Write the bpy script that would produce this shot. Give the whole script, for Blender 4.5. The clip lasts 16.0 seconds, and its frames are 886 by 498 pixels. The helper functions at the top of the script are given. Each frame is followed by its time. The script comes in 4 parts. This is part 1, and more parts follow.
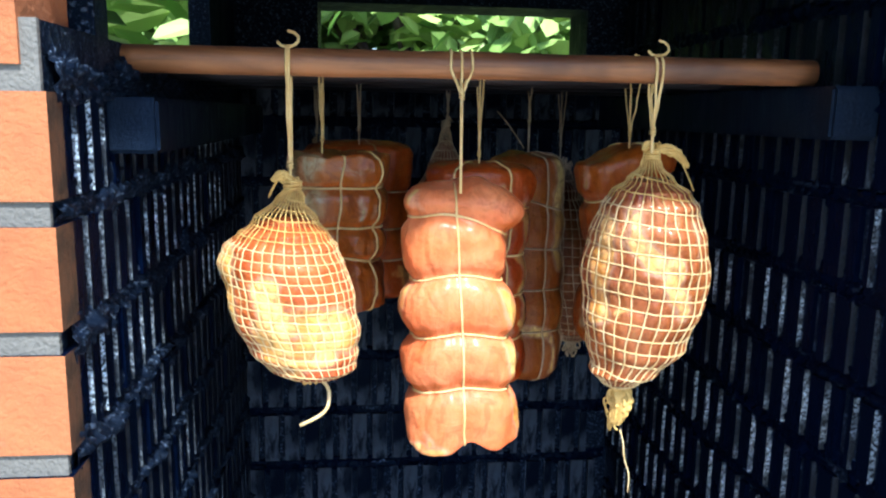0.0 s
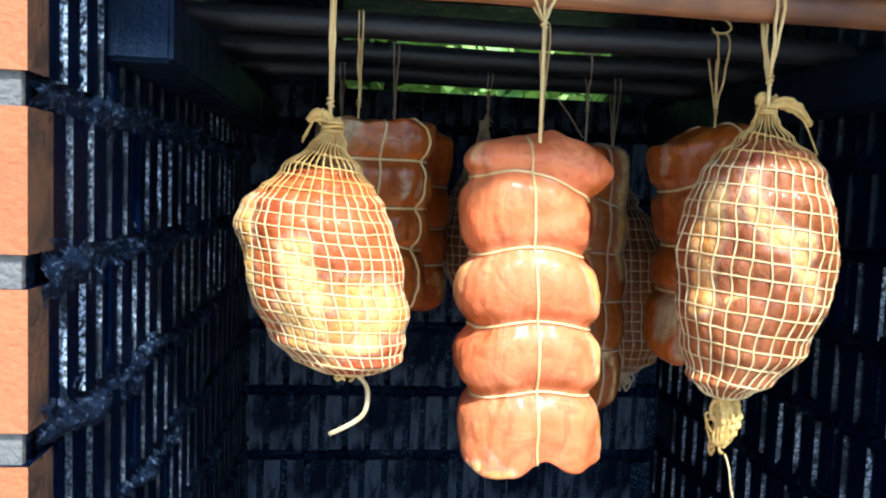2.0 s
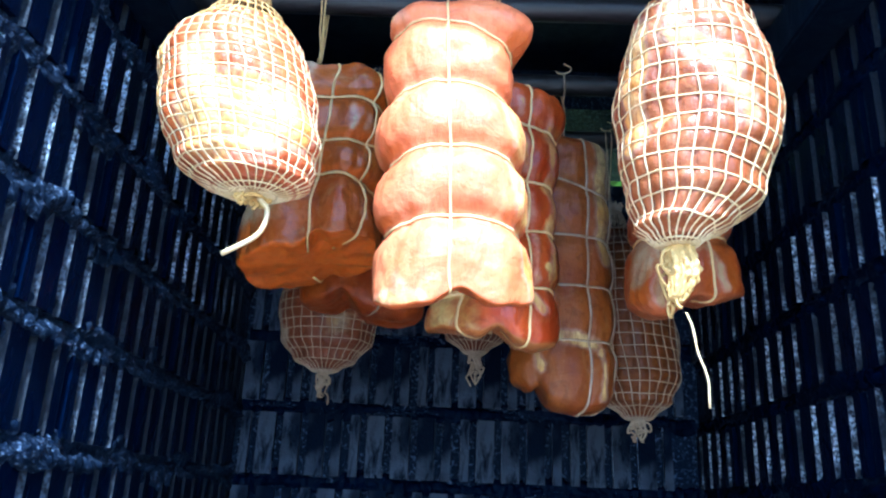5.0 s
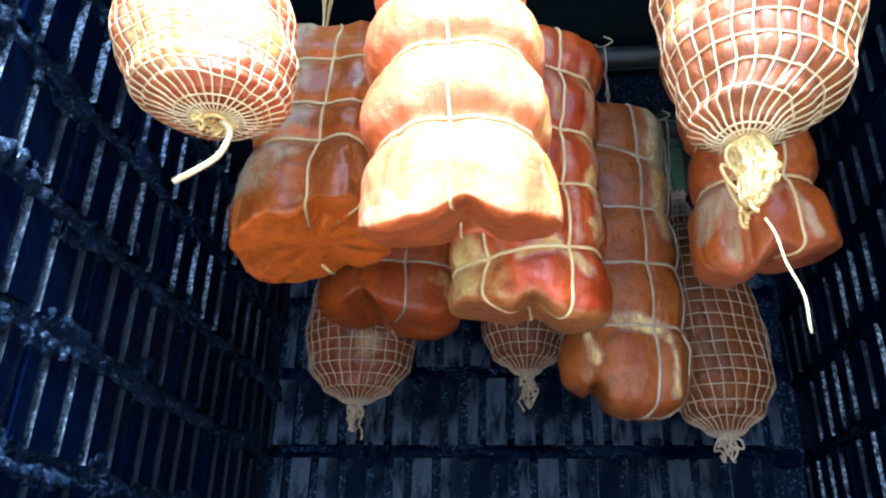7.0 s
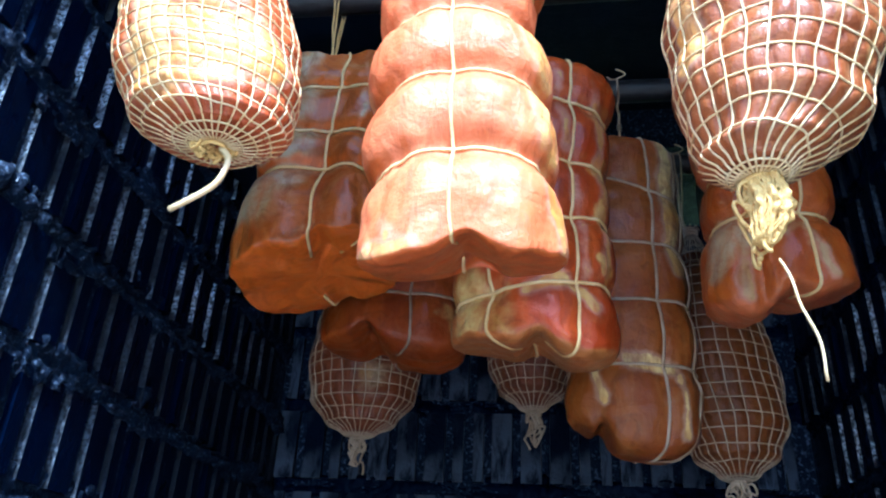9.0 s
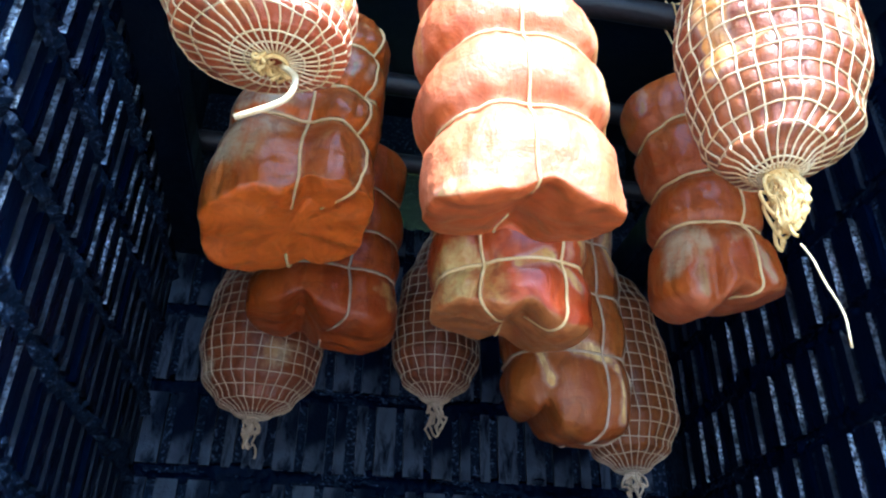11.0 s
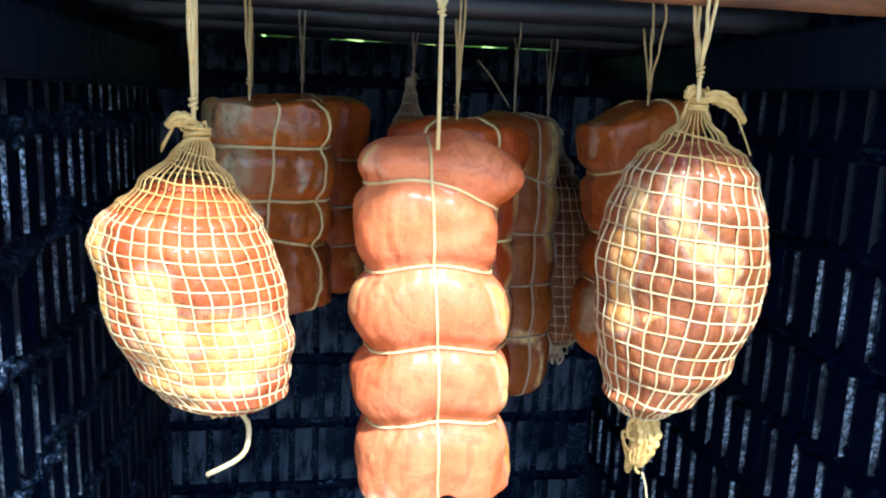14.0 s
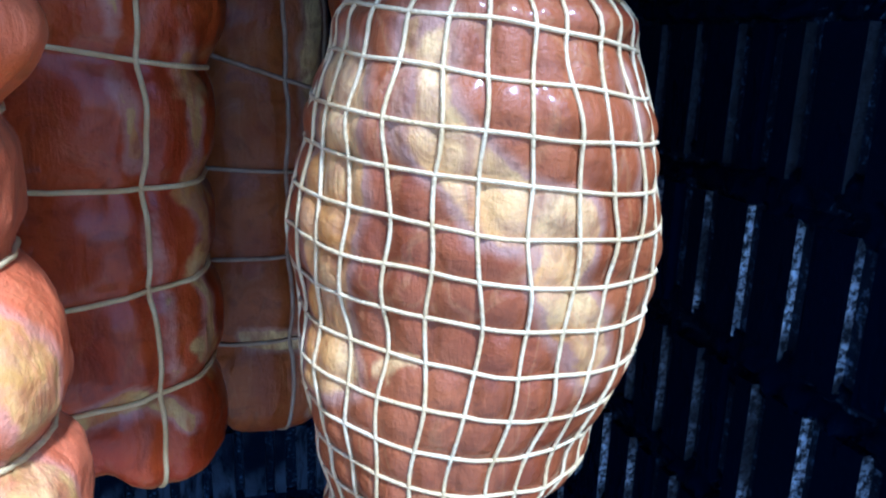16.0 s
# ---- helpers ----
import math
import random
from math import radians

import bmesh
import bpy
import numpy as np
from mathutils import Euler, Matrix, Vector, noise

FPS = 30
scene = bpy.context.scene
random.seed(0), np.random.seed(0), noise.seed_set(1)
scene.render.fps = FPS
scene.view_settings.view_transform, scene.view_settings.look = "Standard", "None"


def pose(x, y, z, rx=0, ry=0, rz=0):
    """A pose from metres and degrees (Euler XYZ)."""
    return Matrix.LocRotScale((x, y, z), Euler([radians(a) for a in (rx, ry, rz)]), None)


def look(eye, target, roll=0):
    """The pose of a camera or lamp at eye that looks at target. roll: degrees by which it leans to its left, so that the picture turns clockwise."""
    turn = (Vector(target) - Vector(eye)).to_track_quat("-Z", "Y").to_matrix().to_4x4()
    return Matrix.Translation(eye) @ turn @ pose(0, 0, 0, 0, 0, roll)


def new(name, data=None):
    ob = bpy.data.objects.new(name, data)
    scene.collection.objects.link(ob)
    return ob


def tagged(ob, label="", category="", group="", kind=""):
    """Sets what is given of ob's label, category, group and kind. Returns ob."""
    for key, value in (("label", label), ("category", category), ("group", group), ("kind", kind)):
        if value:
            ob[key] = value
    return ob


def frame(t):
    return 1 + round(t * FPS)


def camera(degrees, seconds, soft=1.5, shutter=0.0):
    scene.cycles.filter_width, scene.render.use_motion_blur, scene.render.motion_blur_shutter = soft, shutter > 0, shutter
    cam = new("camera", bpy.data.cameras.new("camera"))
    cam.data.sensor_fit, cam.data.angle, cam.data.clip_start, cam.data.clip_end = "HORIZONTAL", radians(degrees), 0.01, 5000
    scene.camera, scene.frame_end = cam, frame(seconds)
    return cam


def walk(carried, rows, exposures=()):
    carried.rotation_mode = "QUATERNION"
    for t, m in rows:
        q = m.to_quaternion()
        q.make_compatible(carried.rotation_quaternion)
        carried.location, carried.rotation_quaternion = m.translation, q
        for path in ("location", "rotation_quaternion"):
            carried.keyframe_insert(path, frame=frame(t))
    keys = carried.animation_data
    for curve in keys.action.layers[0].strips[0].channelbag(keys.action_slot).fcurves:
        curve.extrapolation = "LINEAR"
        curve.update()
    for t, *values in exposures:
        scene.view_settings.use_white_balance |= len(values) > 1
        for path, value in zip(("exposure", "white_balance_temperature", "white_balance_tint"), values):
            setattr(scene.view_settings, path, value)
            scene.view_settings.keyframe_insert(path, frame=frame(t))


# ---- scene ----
# A small brick smokehouse seen through its open front: x across, y into the chamber, z up, front face of the jambs at y = 0.
cam = camera(59.6, 16.0, soft=2.2)
PATH = [
    (0, (-0.125, -0.532, 1.512), (0.086, 1.427, 1.167), 0.9),
    (0.5, (-0.139, -0.499, 1.502), (0.091, 1.46, 1.171), 0.8),
    (1, (-0.157, -0.461, 1.489), (0.09, 1.496, 1.159), 1.0),
    (1.5, (-0.166, -0.426, 1.452), (0.074, 1.542, 1.193), 1.3),
    (2, (-0.169, -0.396, 1.401), (0.061, 1.586, 1.254), 2.2),
    (2.5, (-0.156, -0.38, 1.335), (0.028, 1.612, 1.356), 2.6),
    (3, (-0.134, -0.371, 1.246), (-0.003, 1.606, 1.519), 3.4),
    (3.5, (-0.103, -0.365, 1.152), (-0.041, 1.572, 1.648), 3.6),
    (4, (-0.091, -0.355, 1.072), (-0.007, 1.545, 1.69), 3.0),
    (4.2, (-0.07, -0.365, 1.069), (-0.024, 1.548, 1.65), 3.2),
    (6.3, (-0.003, -0.221, 1.021), (-0.116, 1.606, 1.826), 1.6),
    (6.5, (0.002, -0.209, 1.012), (-0.144, 1.606, 1.839), 1.4),
    (7, (0.015, -0.185, 1.004), (-0.211, 1.61, 1.856), 1.5),
    (7.5, (0.023, -0.175, 1.011), (-0.253, 1.596, 1.898), 2.1),
    (8, (0.025, -0.172, 1.015), (-0.265, 1.585, 1.926), 2.4),
    (8.5, (0.025, -0.172, 1.015), (-0.26, 1.582, 1.933), 2.8),
    (9, (0.02, -0.173, 1.013), (-0.238, 1.584, 1.931), 3.1),
    (9.2, (0.016, -0.174, 1.011), (-0.226, 1.588, 1.927), 3.2),
    (11.3, (-0.15, -0.134, 0.966), (0.171, 1.566, 1.97), 0.8),
    (11.5, (-0.16, -0.118, 0.994), (0.157, 1.61, 1.95), 1.2),
    (12, (-0.184, -0.112, 1.123), (0.071, 1.771, 1.748), 2.9),
    (12.2, (-0.189, -0.141, 1.191), (0.064, 1.787, 1.658), 3.1),
    (12.5, (-0.186, -0.201, 1.294), (0.042, 1.774, 1.508), 4.0),
    (13, (-0.153, -0.341, 1.422), (0.099, 1.639, 1.296), 4.2),
    (13.5, (-0.13, -0.382, 1.472), (0.086, 1.577, 1.134), 3.3),
    (14, (-0.112, -0.33, 1.469), (0.213, 1.609, 1.103), 2.2),
    (14.5, (-0.068, -0.246, 1.458), (0.448, 1.648, 1.075), 2.6),
    (15, (0.011, -0.143, 1.454), (0.534, 1.727, 0.977), 1.7),
    (15.5, (0.057, -0.073, 1.433), (0.605, 1.786, 0.939), 1.3),
    (16, (0.075, -0.042, 1.42), (0.623, 1.812, 0.904), 1.9),
]
EXPOSURES = [(0.0, 1.40, 5600, 6), (2.3, 1.40, 5400, 6), (3.0, 1.35, 5500, 6), (3.6, 1.25, 5500, 7), (4.0, 1.95, 4100, 4), (4.2, 2.10, 4100, 4), (6.3, 2.25, 5300, 8), (6.6, 2.35, 5200, 8), (7.0, 2.60, 4700, 6), (7.5, 2.40, 4800, 6), (8.0, 2.05, 4700, 6), (9.0, 1.85, 4600, 7),
             (11.5, 2.35, 4500, 7), (12.1, 2.05, 3900, 6), (12.6, 1.05, 3800, 7), (13.1, 1.40, 3900, 6), (13.5, 1.50, 4400, 5), (13.8, 1.50, 5000, 5), (14.5, 1.60, 5100, 7), (15.0, 1.35, 4700, 8), (15.5, 0.90, 4150, 11), (16.0, 0.75, 4000, 12)]
walk(cam, [(t, look(eye, target, roll)) for t, eye, target, roll in PATH], EXPOSURES)

# ---- daylight ----
SUN_ELEVATION, SUN_AZIMUTH = 54.0, -10.0      # degrees; azimuth from straight behind the viewer, towards the left
world = bpy.data.worlds.new("sky_world")
scene.world = world
world.use_nodes = True
wn = world.node_tree.nodes
sky = wn.new("ShaderNodeTexSky")
sky.sky_type, sky.sun_disc = "NISHITA", False
sky.sun_elevation = radians(SUN_ELEVATION)
sky.sun_rotation = radians(180 + SUN_AZIMUTH)
wn["Background"].inputs["Strength"].default_value = 0.15
world.node_tree.links.new(sky.outputs["Color"], wn["Background"].inputs["Color"])
sun = new("sun", bpy.data.lights.new("sun", "SUN"))
sun.data.energy, sun.data.angle, sun.data.color = 4.6, radians(4), (1.0, 0.93, 0.82)
sun_from = Vector((-math.sin(radians(SUN_AZIMUTH)) * math.cos(radians(SUN_ELEVATION)),
                   -math.cos(radians(SUN_AZIMUTH)) * math.cos(radians(SUN_ELEVATION)),
                   math.sin(radians(SUN_ELEVATION))))
sun.matrix_world = look(sun_from * 10, (0, 0, 0))


# ---- materials ----
class Nodes:
    """A short way to write a Principled material."""

    def __init__(self, name):
        self.mat = bpy.data.materials.new(name)
        self.mat.use_nodes = True
        self.tree = self.mat.node_tree
        self.bsdf = self.tree.nodes["Principled BSDF"]
        self.coord = self.tree.nodes.new("ShaderNodeTexCoord").outputs["Object"]

    def add(self, kind, **values):
        node = self.tree.nodes.new(kind)
        for key, value in values.items():
            setattr(node, key, value)
        return node

    def put(self, value, socket):
        if isinstance(value, bpy.types.NodeSocket):
            self.tree.links.new(value, socket)
        else:
            socket.default_value = value

    def noise(self, scale, detail=4.0, rough=0.55, distort=0.0, vector=None):
        n = self.add("ShaderNodeTexNoise")
        n.inputs["Scale"].default_value = scale
        n.inputs["Detail"].default_value = detail
        n.inputs["Roughness"].default_value = rough
        n.inputs["Distortion"].default_value = distort
        self.put(self.coord if vector is None else vector, n.inputs["Vector"])
        return n.outputs["Fac"]

    def stretch(self, x, y, z):
        n = self.add("ShaderNodeMapping")
        n.inputs["Scale"].default_value = (x, y, z)
        self.put(self.coord, n.inputs["Vector"])
        return n.outputs["Vector"]

    def math(self, op, a, b=0.0, clamp=False):
        n = self.add("ShaderNodeMath", operation=op, use_clamp=clamp)
        self.put(a, n.inputs[0])
        self.put(b, n.inputs[1])
        return n.outputs[0]

    def step(self, value, low, high, to_low=0.0, to_high=1.0):
        n = self.add("ShaderNodeMapRange", interpolation_type="SMOOTHSTEP")
        self.put(value, n.inputs["Value"])
        n.inputs["From Min"].default_value, n.inputs["From Max"].default_value = low, high
        n.inputs["To Min"].default_value, n.inputs["To Max"].default_value = to_low, to_high
        return n.outputs["Result"]

    def mix(self, factor, a, b):
        n = self.add("ShaderNodeMix", data_type="RGBA")
        self.put(factor, n.inputs["Factor"])
        self.put((*a, 1) if isinstance(a, tuple) else a, n.inputs["A"])
        self.put((*b, 1) if isinstance(b, tuple) else b, n.inputs["B"])
        return n.outputs["Result"]

    def island(self):
        return self.add("ShaderNodeObjectInfo").outputs["Random"]

    def finish(self, colour, rough=0.5, bump=None, strength=0.3, distance=0.002, **more):
        self.put((*colour, 1) if isinstance(colour, tuple) else colour, self.bsdf.inputs["Base Color"])
        self.put(rough, self.bsdf.inputs["Roughness"])
        if bump is not None:
            b = self.add("ShaderNodeBump")
            b.inputs["Strength"].default_value, b.inputs["Distance"].default_value = strength, distance
            self.put(bump, b.inputs["Height"])
            self.put(b.outputs["Normal"], self.bsdf.inputs["Normal"])
        for key, value in more.items():
            self.put(value, self.bsdf.inputs[key.replace("_", " ")])
        return self.mat


def meat(name, lean, dark, fat, amount=0.42, spots=(), cut=None, rough=0.40, fibre=1.0, coat=0.10, sheen=0.13, vein_amount=0.04, bands=()):
    """Smoked meat: lean in two tones with fine fibre, and fat as ragged patches (spots: x, y, z, radius; bands: two ends, a radius and, where it is not fat, a colour; in metres); cut: colour of a sliced foot."""
    n = Nodes(name)
    lean, dark = ((r * 0.96, g * 0.74, b * 0.20) for r, g, b in (lean, dark))
    big = n.noise(16, 3, 0.5, 0.6)
    fine = n.noise(240, 5, 0.65)
    streak = n.noise(70, 5, 0.65, 0.5, n.stretch(1.0, 1.0, 0.2))
    wrinkle = n.noise(38, 4, 0.6, 1.5)
    tone = n.step(n.math("ADD", n.math("MULTIPLY", big, 0.7), n.math("MULTIPLY", streak, 0.4 * fibre)), 0.42, 0.68)
    colour = n.mix(tone, lean, dark)
    glaze = n.step(n.noise(9, 4, 0.6, 0.9), 0.46, 0.70)
    colour = n.mix(n.math("MULTIPLY", glaze, 0.40), colour, (lean[0] * 1.02, lean[1] * 1.40, lean[2] * 1.1))
    warp = n.add("ShaderNodeVectorMath", operation="ADD")
    ncol = n.add("ShaderNodeTexNoise")
    ncol.inputs["Scale"].default_value, ncol.inputs["Detail"].default_value = 38, 6
    n.put(n.coord, ncol.inputs["Vector"])
    off = n.add("ShaderNodeVectorMath", operation="MULTIPLY_ADD")
    n.put(ncol.outputs["Color"], off.inputs[0])
    off.inputs[1].default_value, off.inputs[2].default_value = (0.06, 0.06, 0.06), (-0.03, -0.03, -0.03)
    n.put(n.coord, warp.inputs[0])
    n.put(off.outputs[0], warp.inputs[1])
    mask = n.step(n.noise(21, 6, 0.68, 1.2), 0.97 - amount, 1.16 - amount)
    for x, y, z, r in spots:
        d = n.add("ShaderNodeVectorMath", operation="DISTANCE")
        n.put(warp.outputs[0], d.inputs[0])
        d.inputs[1].default_value = (x, y, z)
        mask = n.math("MAXIMUM", mask, n.step(d.outputs["Value"], r * 1.15, r * 0.62))
    near = n.add("ShaderNodeVectorMath", operation="MULTIPLY_ADD")
    n.put(off.outputs[0], near.inputs[0])
    near.inputs[1].default_value = (0.34, 0.34, 0.34)
    n.put(n.coord, near.inputs[2])
    rim, dark_bands = 0.0, []
    for x0, y0, z0, x1, y1, z1, r, *own in bands:
        a, b = Vector((x0, y0, z0)), Vector((x1, y1, z1))
        along = n.add("ShaderNodeVectorMath", operation="SUBTRACT")
        n.put(near.outputs[0], along.inputs[0])
        along.inputs[1].default_value = a
        dot = n.add("ShaderNodeVectorMath", operation="DOT_PRODUCT")
        n.put(along.outputs[0], dot.inputs[0])
        dot.inputs[1].default_value = (b - a) / (b - a).length_squared
        foot = n.add("ShaderNodeVectorMath", operation="SCALE")
        foot.inputs[0].default_value = b - a
        n.put(n.math("MINIMUM", n.math("MAXIMUM", dot.outputs["Value"], 0.0), 1.0), foot.inputs["Scale"])
        d = n.add("ShaderNodeVectorMath", operation="DISTANCE")
        n.put(along.outputs[0], d.inputs[0])
        n.put(foot.outputs[0], d.inputs[1])
        if own:
            dark_bands.append((n.math("MULTIPLY", n.step(d.outputs["Value"], r * 1.3, r * 0.6), 0.85), own[0]))
        else:
            rim = n.math("MAXIMUM", rim, n.step(d.outputs["Value"], r * 1.18 + 0.0035, r))
            mask = n.math("MAXIMUM", mask, n.step(d.outputs["Value"], r * 1.08, r * 0.86))
    yellow = (fat[0] * 0.84, fat[1] * 0.60, fat[2] * 0.30)
    fatty = n.mix(n.step(big, 0.40, 0.62), fat, yellow)
    fatty = n.mix(n.math("MULTIPLY", n.step(streak, 0.46, 0.64), 0.6), fatty, lean)
    colour = n.mix(n.math("MULTIPLY", rim, 0.20), colour, (0.74, 0.63, 0.48))
    film = n.step(n.noise(95, 5, 0.7, 0.4), 0.34, 0.60, 0.50, 0.95)
    colour = n.mix(n.math("MULTIPLY", mask, film), colour, fatty)
    for where, dark_band in dark_bands:
        colour = n.mix(where, colour, dark_band)
    if cut:
        split = n.add("ShaderNodeSeparateXYZ")
        n.put(n.add("ShaderNodeNewGeometry").outputs["Normal"], split.inputs[0])
        colour = n.mix(n.step(split.outputs["Z"], -0.35, -0.7), colour, n.mix(n.step(wrinkle, 0.4, 0.62), cut, tuple(0.7 * v for v in cut)))
    # crease shade put into the colour, in the low parts of the wrinkles
    colour = n.mix(n.math("MULTIPLY", n.step(wrinkle, 0.50, 0.36), 0.45), colour, tuple(0.55 * c for c in dark))
    bloom = n.step(n.noise(12, 5, 0.65, 0.7), 0.52, 0.72)
    colour = n.mix(n.math("MULTIPLY", bloom, 0.05), colour, (0.70, 0.44, 0.30))
    vein = n.noise(26, 3, 0.5, 1.2, n.stretch(1.0, 1.0, 0.45))
    line = n.math("MULTIPLY", n.step(vein, 0.475, 0.5), n.step(vein, 0.525, 0.5))
    colour = n.mix(n.math("MULTIPLY", line, vein_amount), colour, fat)
    speck = n.step(n.noise(420, 3, 0.6), 0.62, 0.74)
    colour = n.mix(n.math("MULTIPLY", speck, 0.35), colour, tuple(0.35 * c for c in dark))
    r = n.math("ADD", n.math("MULTIPLY", n.noise(80, 4), 0.36), rough - 0.18)
    height = n.math("ADD", n.math("ADD", n.math("MULTIPLY", streak, 0.5), n.math("MULTIPLY", fine, 0.22)), n.math("MULTIPLY", wrinkle, 0.38))
    return n.finish(colour, r, height, 0.75, 0.0050, Subsurface_Weight=0.05, Subsurface_Scale=0.006,
                    Subsurface_Radius=(1.0, 0.35, 0.2), Coat_Weight=coat, Coat_Roughness=sheen, Specular_IOR_Level=0.20)


def twine(name, light, dark):
    n = Nodes(name)
    strand = n.noise(900, 2, 0.5, 0, n.stretch(1, 1, 0.6))
    c = n.mix(n.step(n.noise(70, 3), 0.3, 0.7), light, dark)
    return n.finish(n.mix(n.math("MULTIPLY", strand, 0.45), c, tuple(0.5 * v for v in dark)), 0.75, strand, 0.7, 0.001)


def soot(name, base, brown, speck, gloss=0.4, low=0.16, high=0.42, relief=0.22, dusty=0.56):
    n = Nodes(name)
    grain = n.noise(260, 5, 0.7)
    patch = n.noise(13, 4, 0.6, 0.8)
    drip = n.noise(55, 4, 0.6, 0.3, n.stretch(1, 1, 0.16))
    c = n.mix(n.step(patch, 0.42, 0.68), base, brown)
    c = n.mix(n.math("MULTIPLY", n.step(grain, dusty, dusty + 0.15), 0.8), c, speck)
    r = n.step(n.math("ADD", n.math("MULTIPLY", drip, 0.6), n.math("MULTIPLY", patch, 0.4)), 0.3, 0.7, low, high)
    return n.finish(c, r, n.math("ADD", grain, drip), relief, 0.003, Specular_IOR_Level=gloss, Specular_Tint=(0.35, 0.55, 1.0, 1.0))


# soot black, with the haze's blue put into the colour and the reflections
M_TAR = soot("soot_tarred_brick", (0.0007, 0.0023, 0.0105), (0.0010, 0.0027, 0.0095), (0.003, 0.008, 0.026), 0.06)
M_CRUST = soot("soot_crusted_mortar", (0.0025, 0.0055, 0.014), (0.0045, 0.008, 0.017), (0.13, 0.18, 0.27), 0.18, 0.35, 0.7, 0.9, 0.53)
def groove_light(name, pale, gate_low, gate_high):
    """Light on the grooves' edges put into the colour, more on some bricks than on others."""
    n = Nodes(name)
    edge_lit = n.step(n.noise(330, 5, 0.7), 0.42, 0.62)
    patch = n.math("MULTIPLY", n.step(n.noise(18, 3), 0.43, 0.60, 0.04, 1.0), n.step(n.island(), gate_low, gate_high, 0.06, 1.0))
    return n.finish(n.mix(n.math("MULTIPLY", edge_lit, patch), (0.010, 0.014, 0.022), pale), 0.45, edge_lit, 0.6, 0.002, Specular_IOR_Level=0.2)


# painted edge light in three strengths: middling, bright and dim
M_EDGELIT = groove_light("edge_lit_tar", (0.64, 0.78, 0.96), 0.18, 0.78)
M_EDGELIT_BRIGHT = groove_light("bright_edge_lit_tar", (0.70, 0.82, 0.96), 0.0, 0.35)
M_EDGELIT_DIM = groove_light("dim_edge_lit_tar", (0.11, 0.14, 0.19), 0.30, 0.95)
# paler tar for the back wall's faces, the front light put into the colour
n = Nodes("front_lit_brick")
c = n.mix(n.step(n.noise(75, 5, 0.65, 0.5, n.stretch(1, 1, 0.3)), 0.34, 0.56), (0.0012, 0.003, 0.009), (0.055, 0.070, 0.096))
M_FRONTLIT = n.finish(n.mix(n.step(n.noise(7, 3), 0.46, 0.64), c, (0.002, 0.004, 0.011)), 0.55, n.noise(220, 5), 0.5, 0.003, Specular_IOR_Level=0.08, Specular_Tint=(0.35, 0.55, 1.0, 1.0))
M_SOOTWOOD = soot("soot_blackened_wood", (0.002, 0.0045, 0.011), (0.004, 0.006, 0.010), (0.008, 0.014, 0.027), 0.3, 0.3, 0.6, 0.4)

n = Nodes("orange_clay_brick")
g = n.noise(160, 5, 0.6)
c = n.mix(n.step(n.noise(24, 4), 0.3, 0.7), (0.34, 0.110, 0.036), (0.25, 0.078, 0.026))
c = n.mix(n.math("MULTIPLY", n.island(), 0.35), c, (0.36, 0.140, 0.056))
c = n.mix(n.step(n.noise(60, 4, 0.7), 0.62, 0.74), c, (0.26, 0.10, 0.05))
c = n.mix(n.math("MULTIPLY", n.step(n.noise(14, 5, 0.7, 0.8), 0.54, 0.72), 0.55), c, (0.17, 0.062, 0.030))
M_BRICK = n.finish(c, 0.85, n.math("ADD", g, n.noise(34, 4, 0.6)), 0.7, 0.003)

n = Nodes("brown_edge_brick")
M_BRICKEDGE = n.finish(n.mix(n.step(n.noise(60, 4), 0.35, 0.65), (0.10, 0.045, 0.022), (0.03, 0.018, 0.012)), 0.6, n.noise(200, 4), 0.5, 0.002)

n = Nodes("grey_cement_mortar")
M_MORTAR = n.finish(n.mix(n.noise(35, 4), (0.17, 0.165, 0.15), (0.09, 0.088, 0.085)), 0.92, n.noise(300, 5), 0.8, 0.003)

n = Nodes("smoked_wooden_rod")
grain = n.noise(48, 5, 0.65, 0.6, n.stretch(0.08, 1, 1))
c = n.mix(n.step(grain, 0.3, 0.7), (0.30, 0.125, 0.045), (0.10, 0.038, 0.016))
M_ROD = n.finish(n.mix(n.step(n.noise(9, 3), 0.5, 0.75), c, (0.08, 0.035, 0.02)), 0.5, grain, 0.5, 0.002)

# much darker than the front rod, for the three rods behind it
n = Nodes("near_black_rod")
M_RODDARK = n.finish(n.mix(n.noise(40, 4, 0.6, 0.5, n.stretch(0.1, 1, 1)), (0.022, 0.020, 0.021), (0.008, 0.009, 0.012)), 0.42, n.noise(160, 4), 0.4, 0.002)

# pale so that it throws light up; the yard itself is unseen
n = Nodes("pale_bounce_paving")
M_BOUNCE = n.finish(n.mix(n.noise(4, 6, 0.7), (0.52, 0.48, 0.42), (0.40, 0.37, 0.32)), 0.9, n.noise(60, 5), 0.6, 0.01)
n = Nodes("rough_ground_grass")
M_GROUND = n.finish(n.mix(n.noise(3, 6, 0.7), (0.045, 0.09, 0.02), (0.12, 0.10, 0.06)), 0.95, n.noise(40, 5), 0.8, 0.03)

n = Nodes("tree_bark")
M_BARK = n.finish(n.mix(n.noise(30, 5, 0.7, 0.5, n.stretch(1, 1, 0.2)), (0.12, 0.085, 0.06), (0.05, 0.035, 0.025)), 0.9, n.noise(60, 5), 0.8, 0.01)

n = Nodes("green_leaves")
geo = n.add("ShaderNodeNewGeometry")
c = n.mix(geo.outputs["Random Per Island"], (0.11, 0.23, 0.04), (0.34, 0.47, 0.13))
M_LEAF = n.finish(c, 0.55, None, Transmission_Weight=0.0)
M_LEAF.node_tree.nodes["Principled BSDF"].inputs["Subsurface Weight"].default_value = 0.0

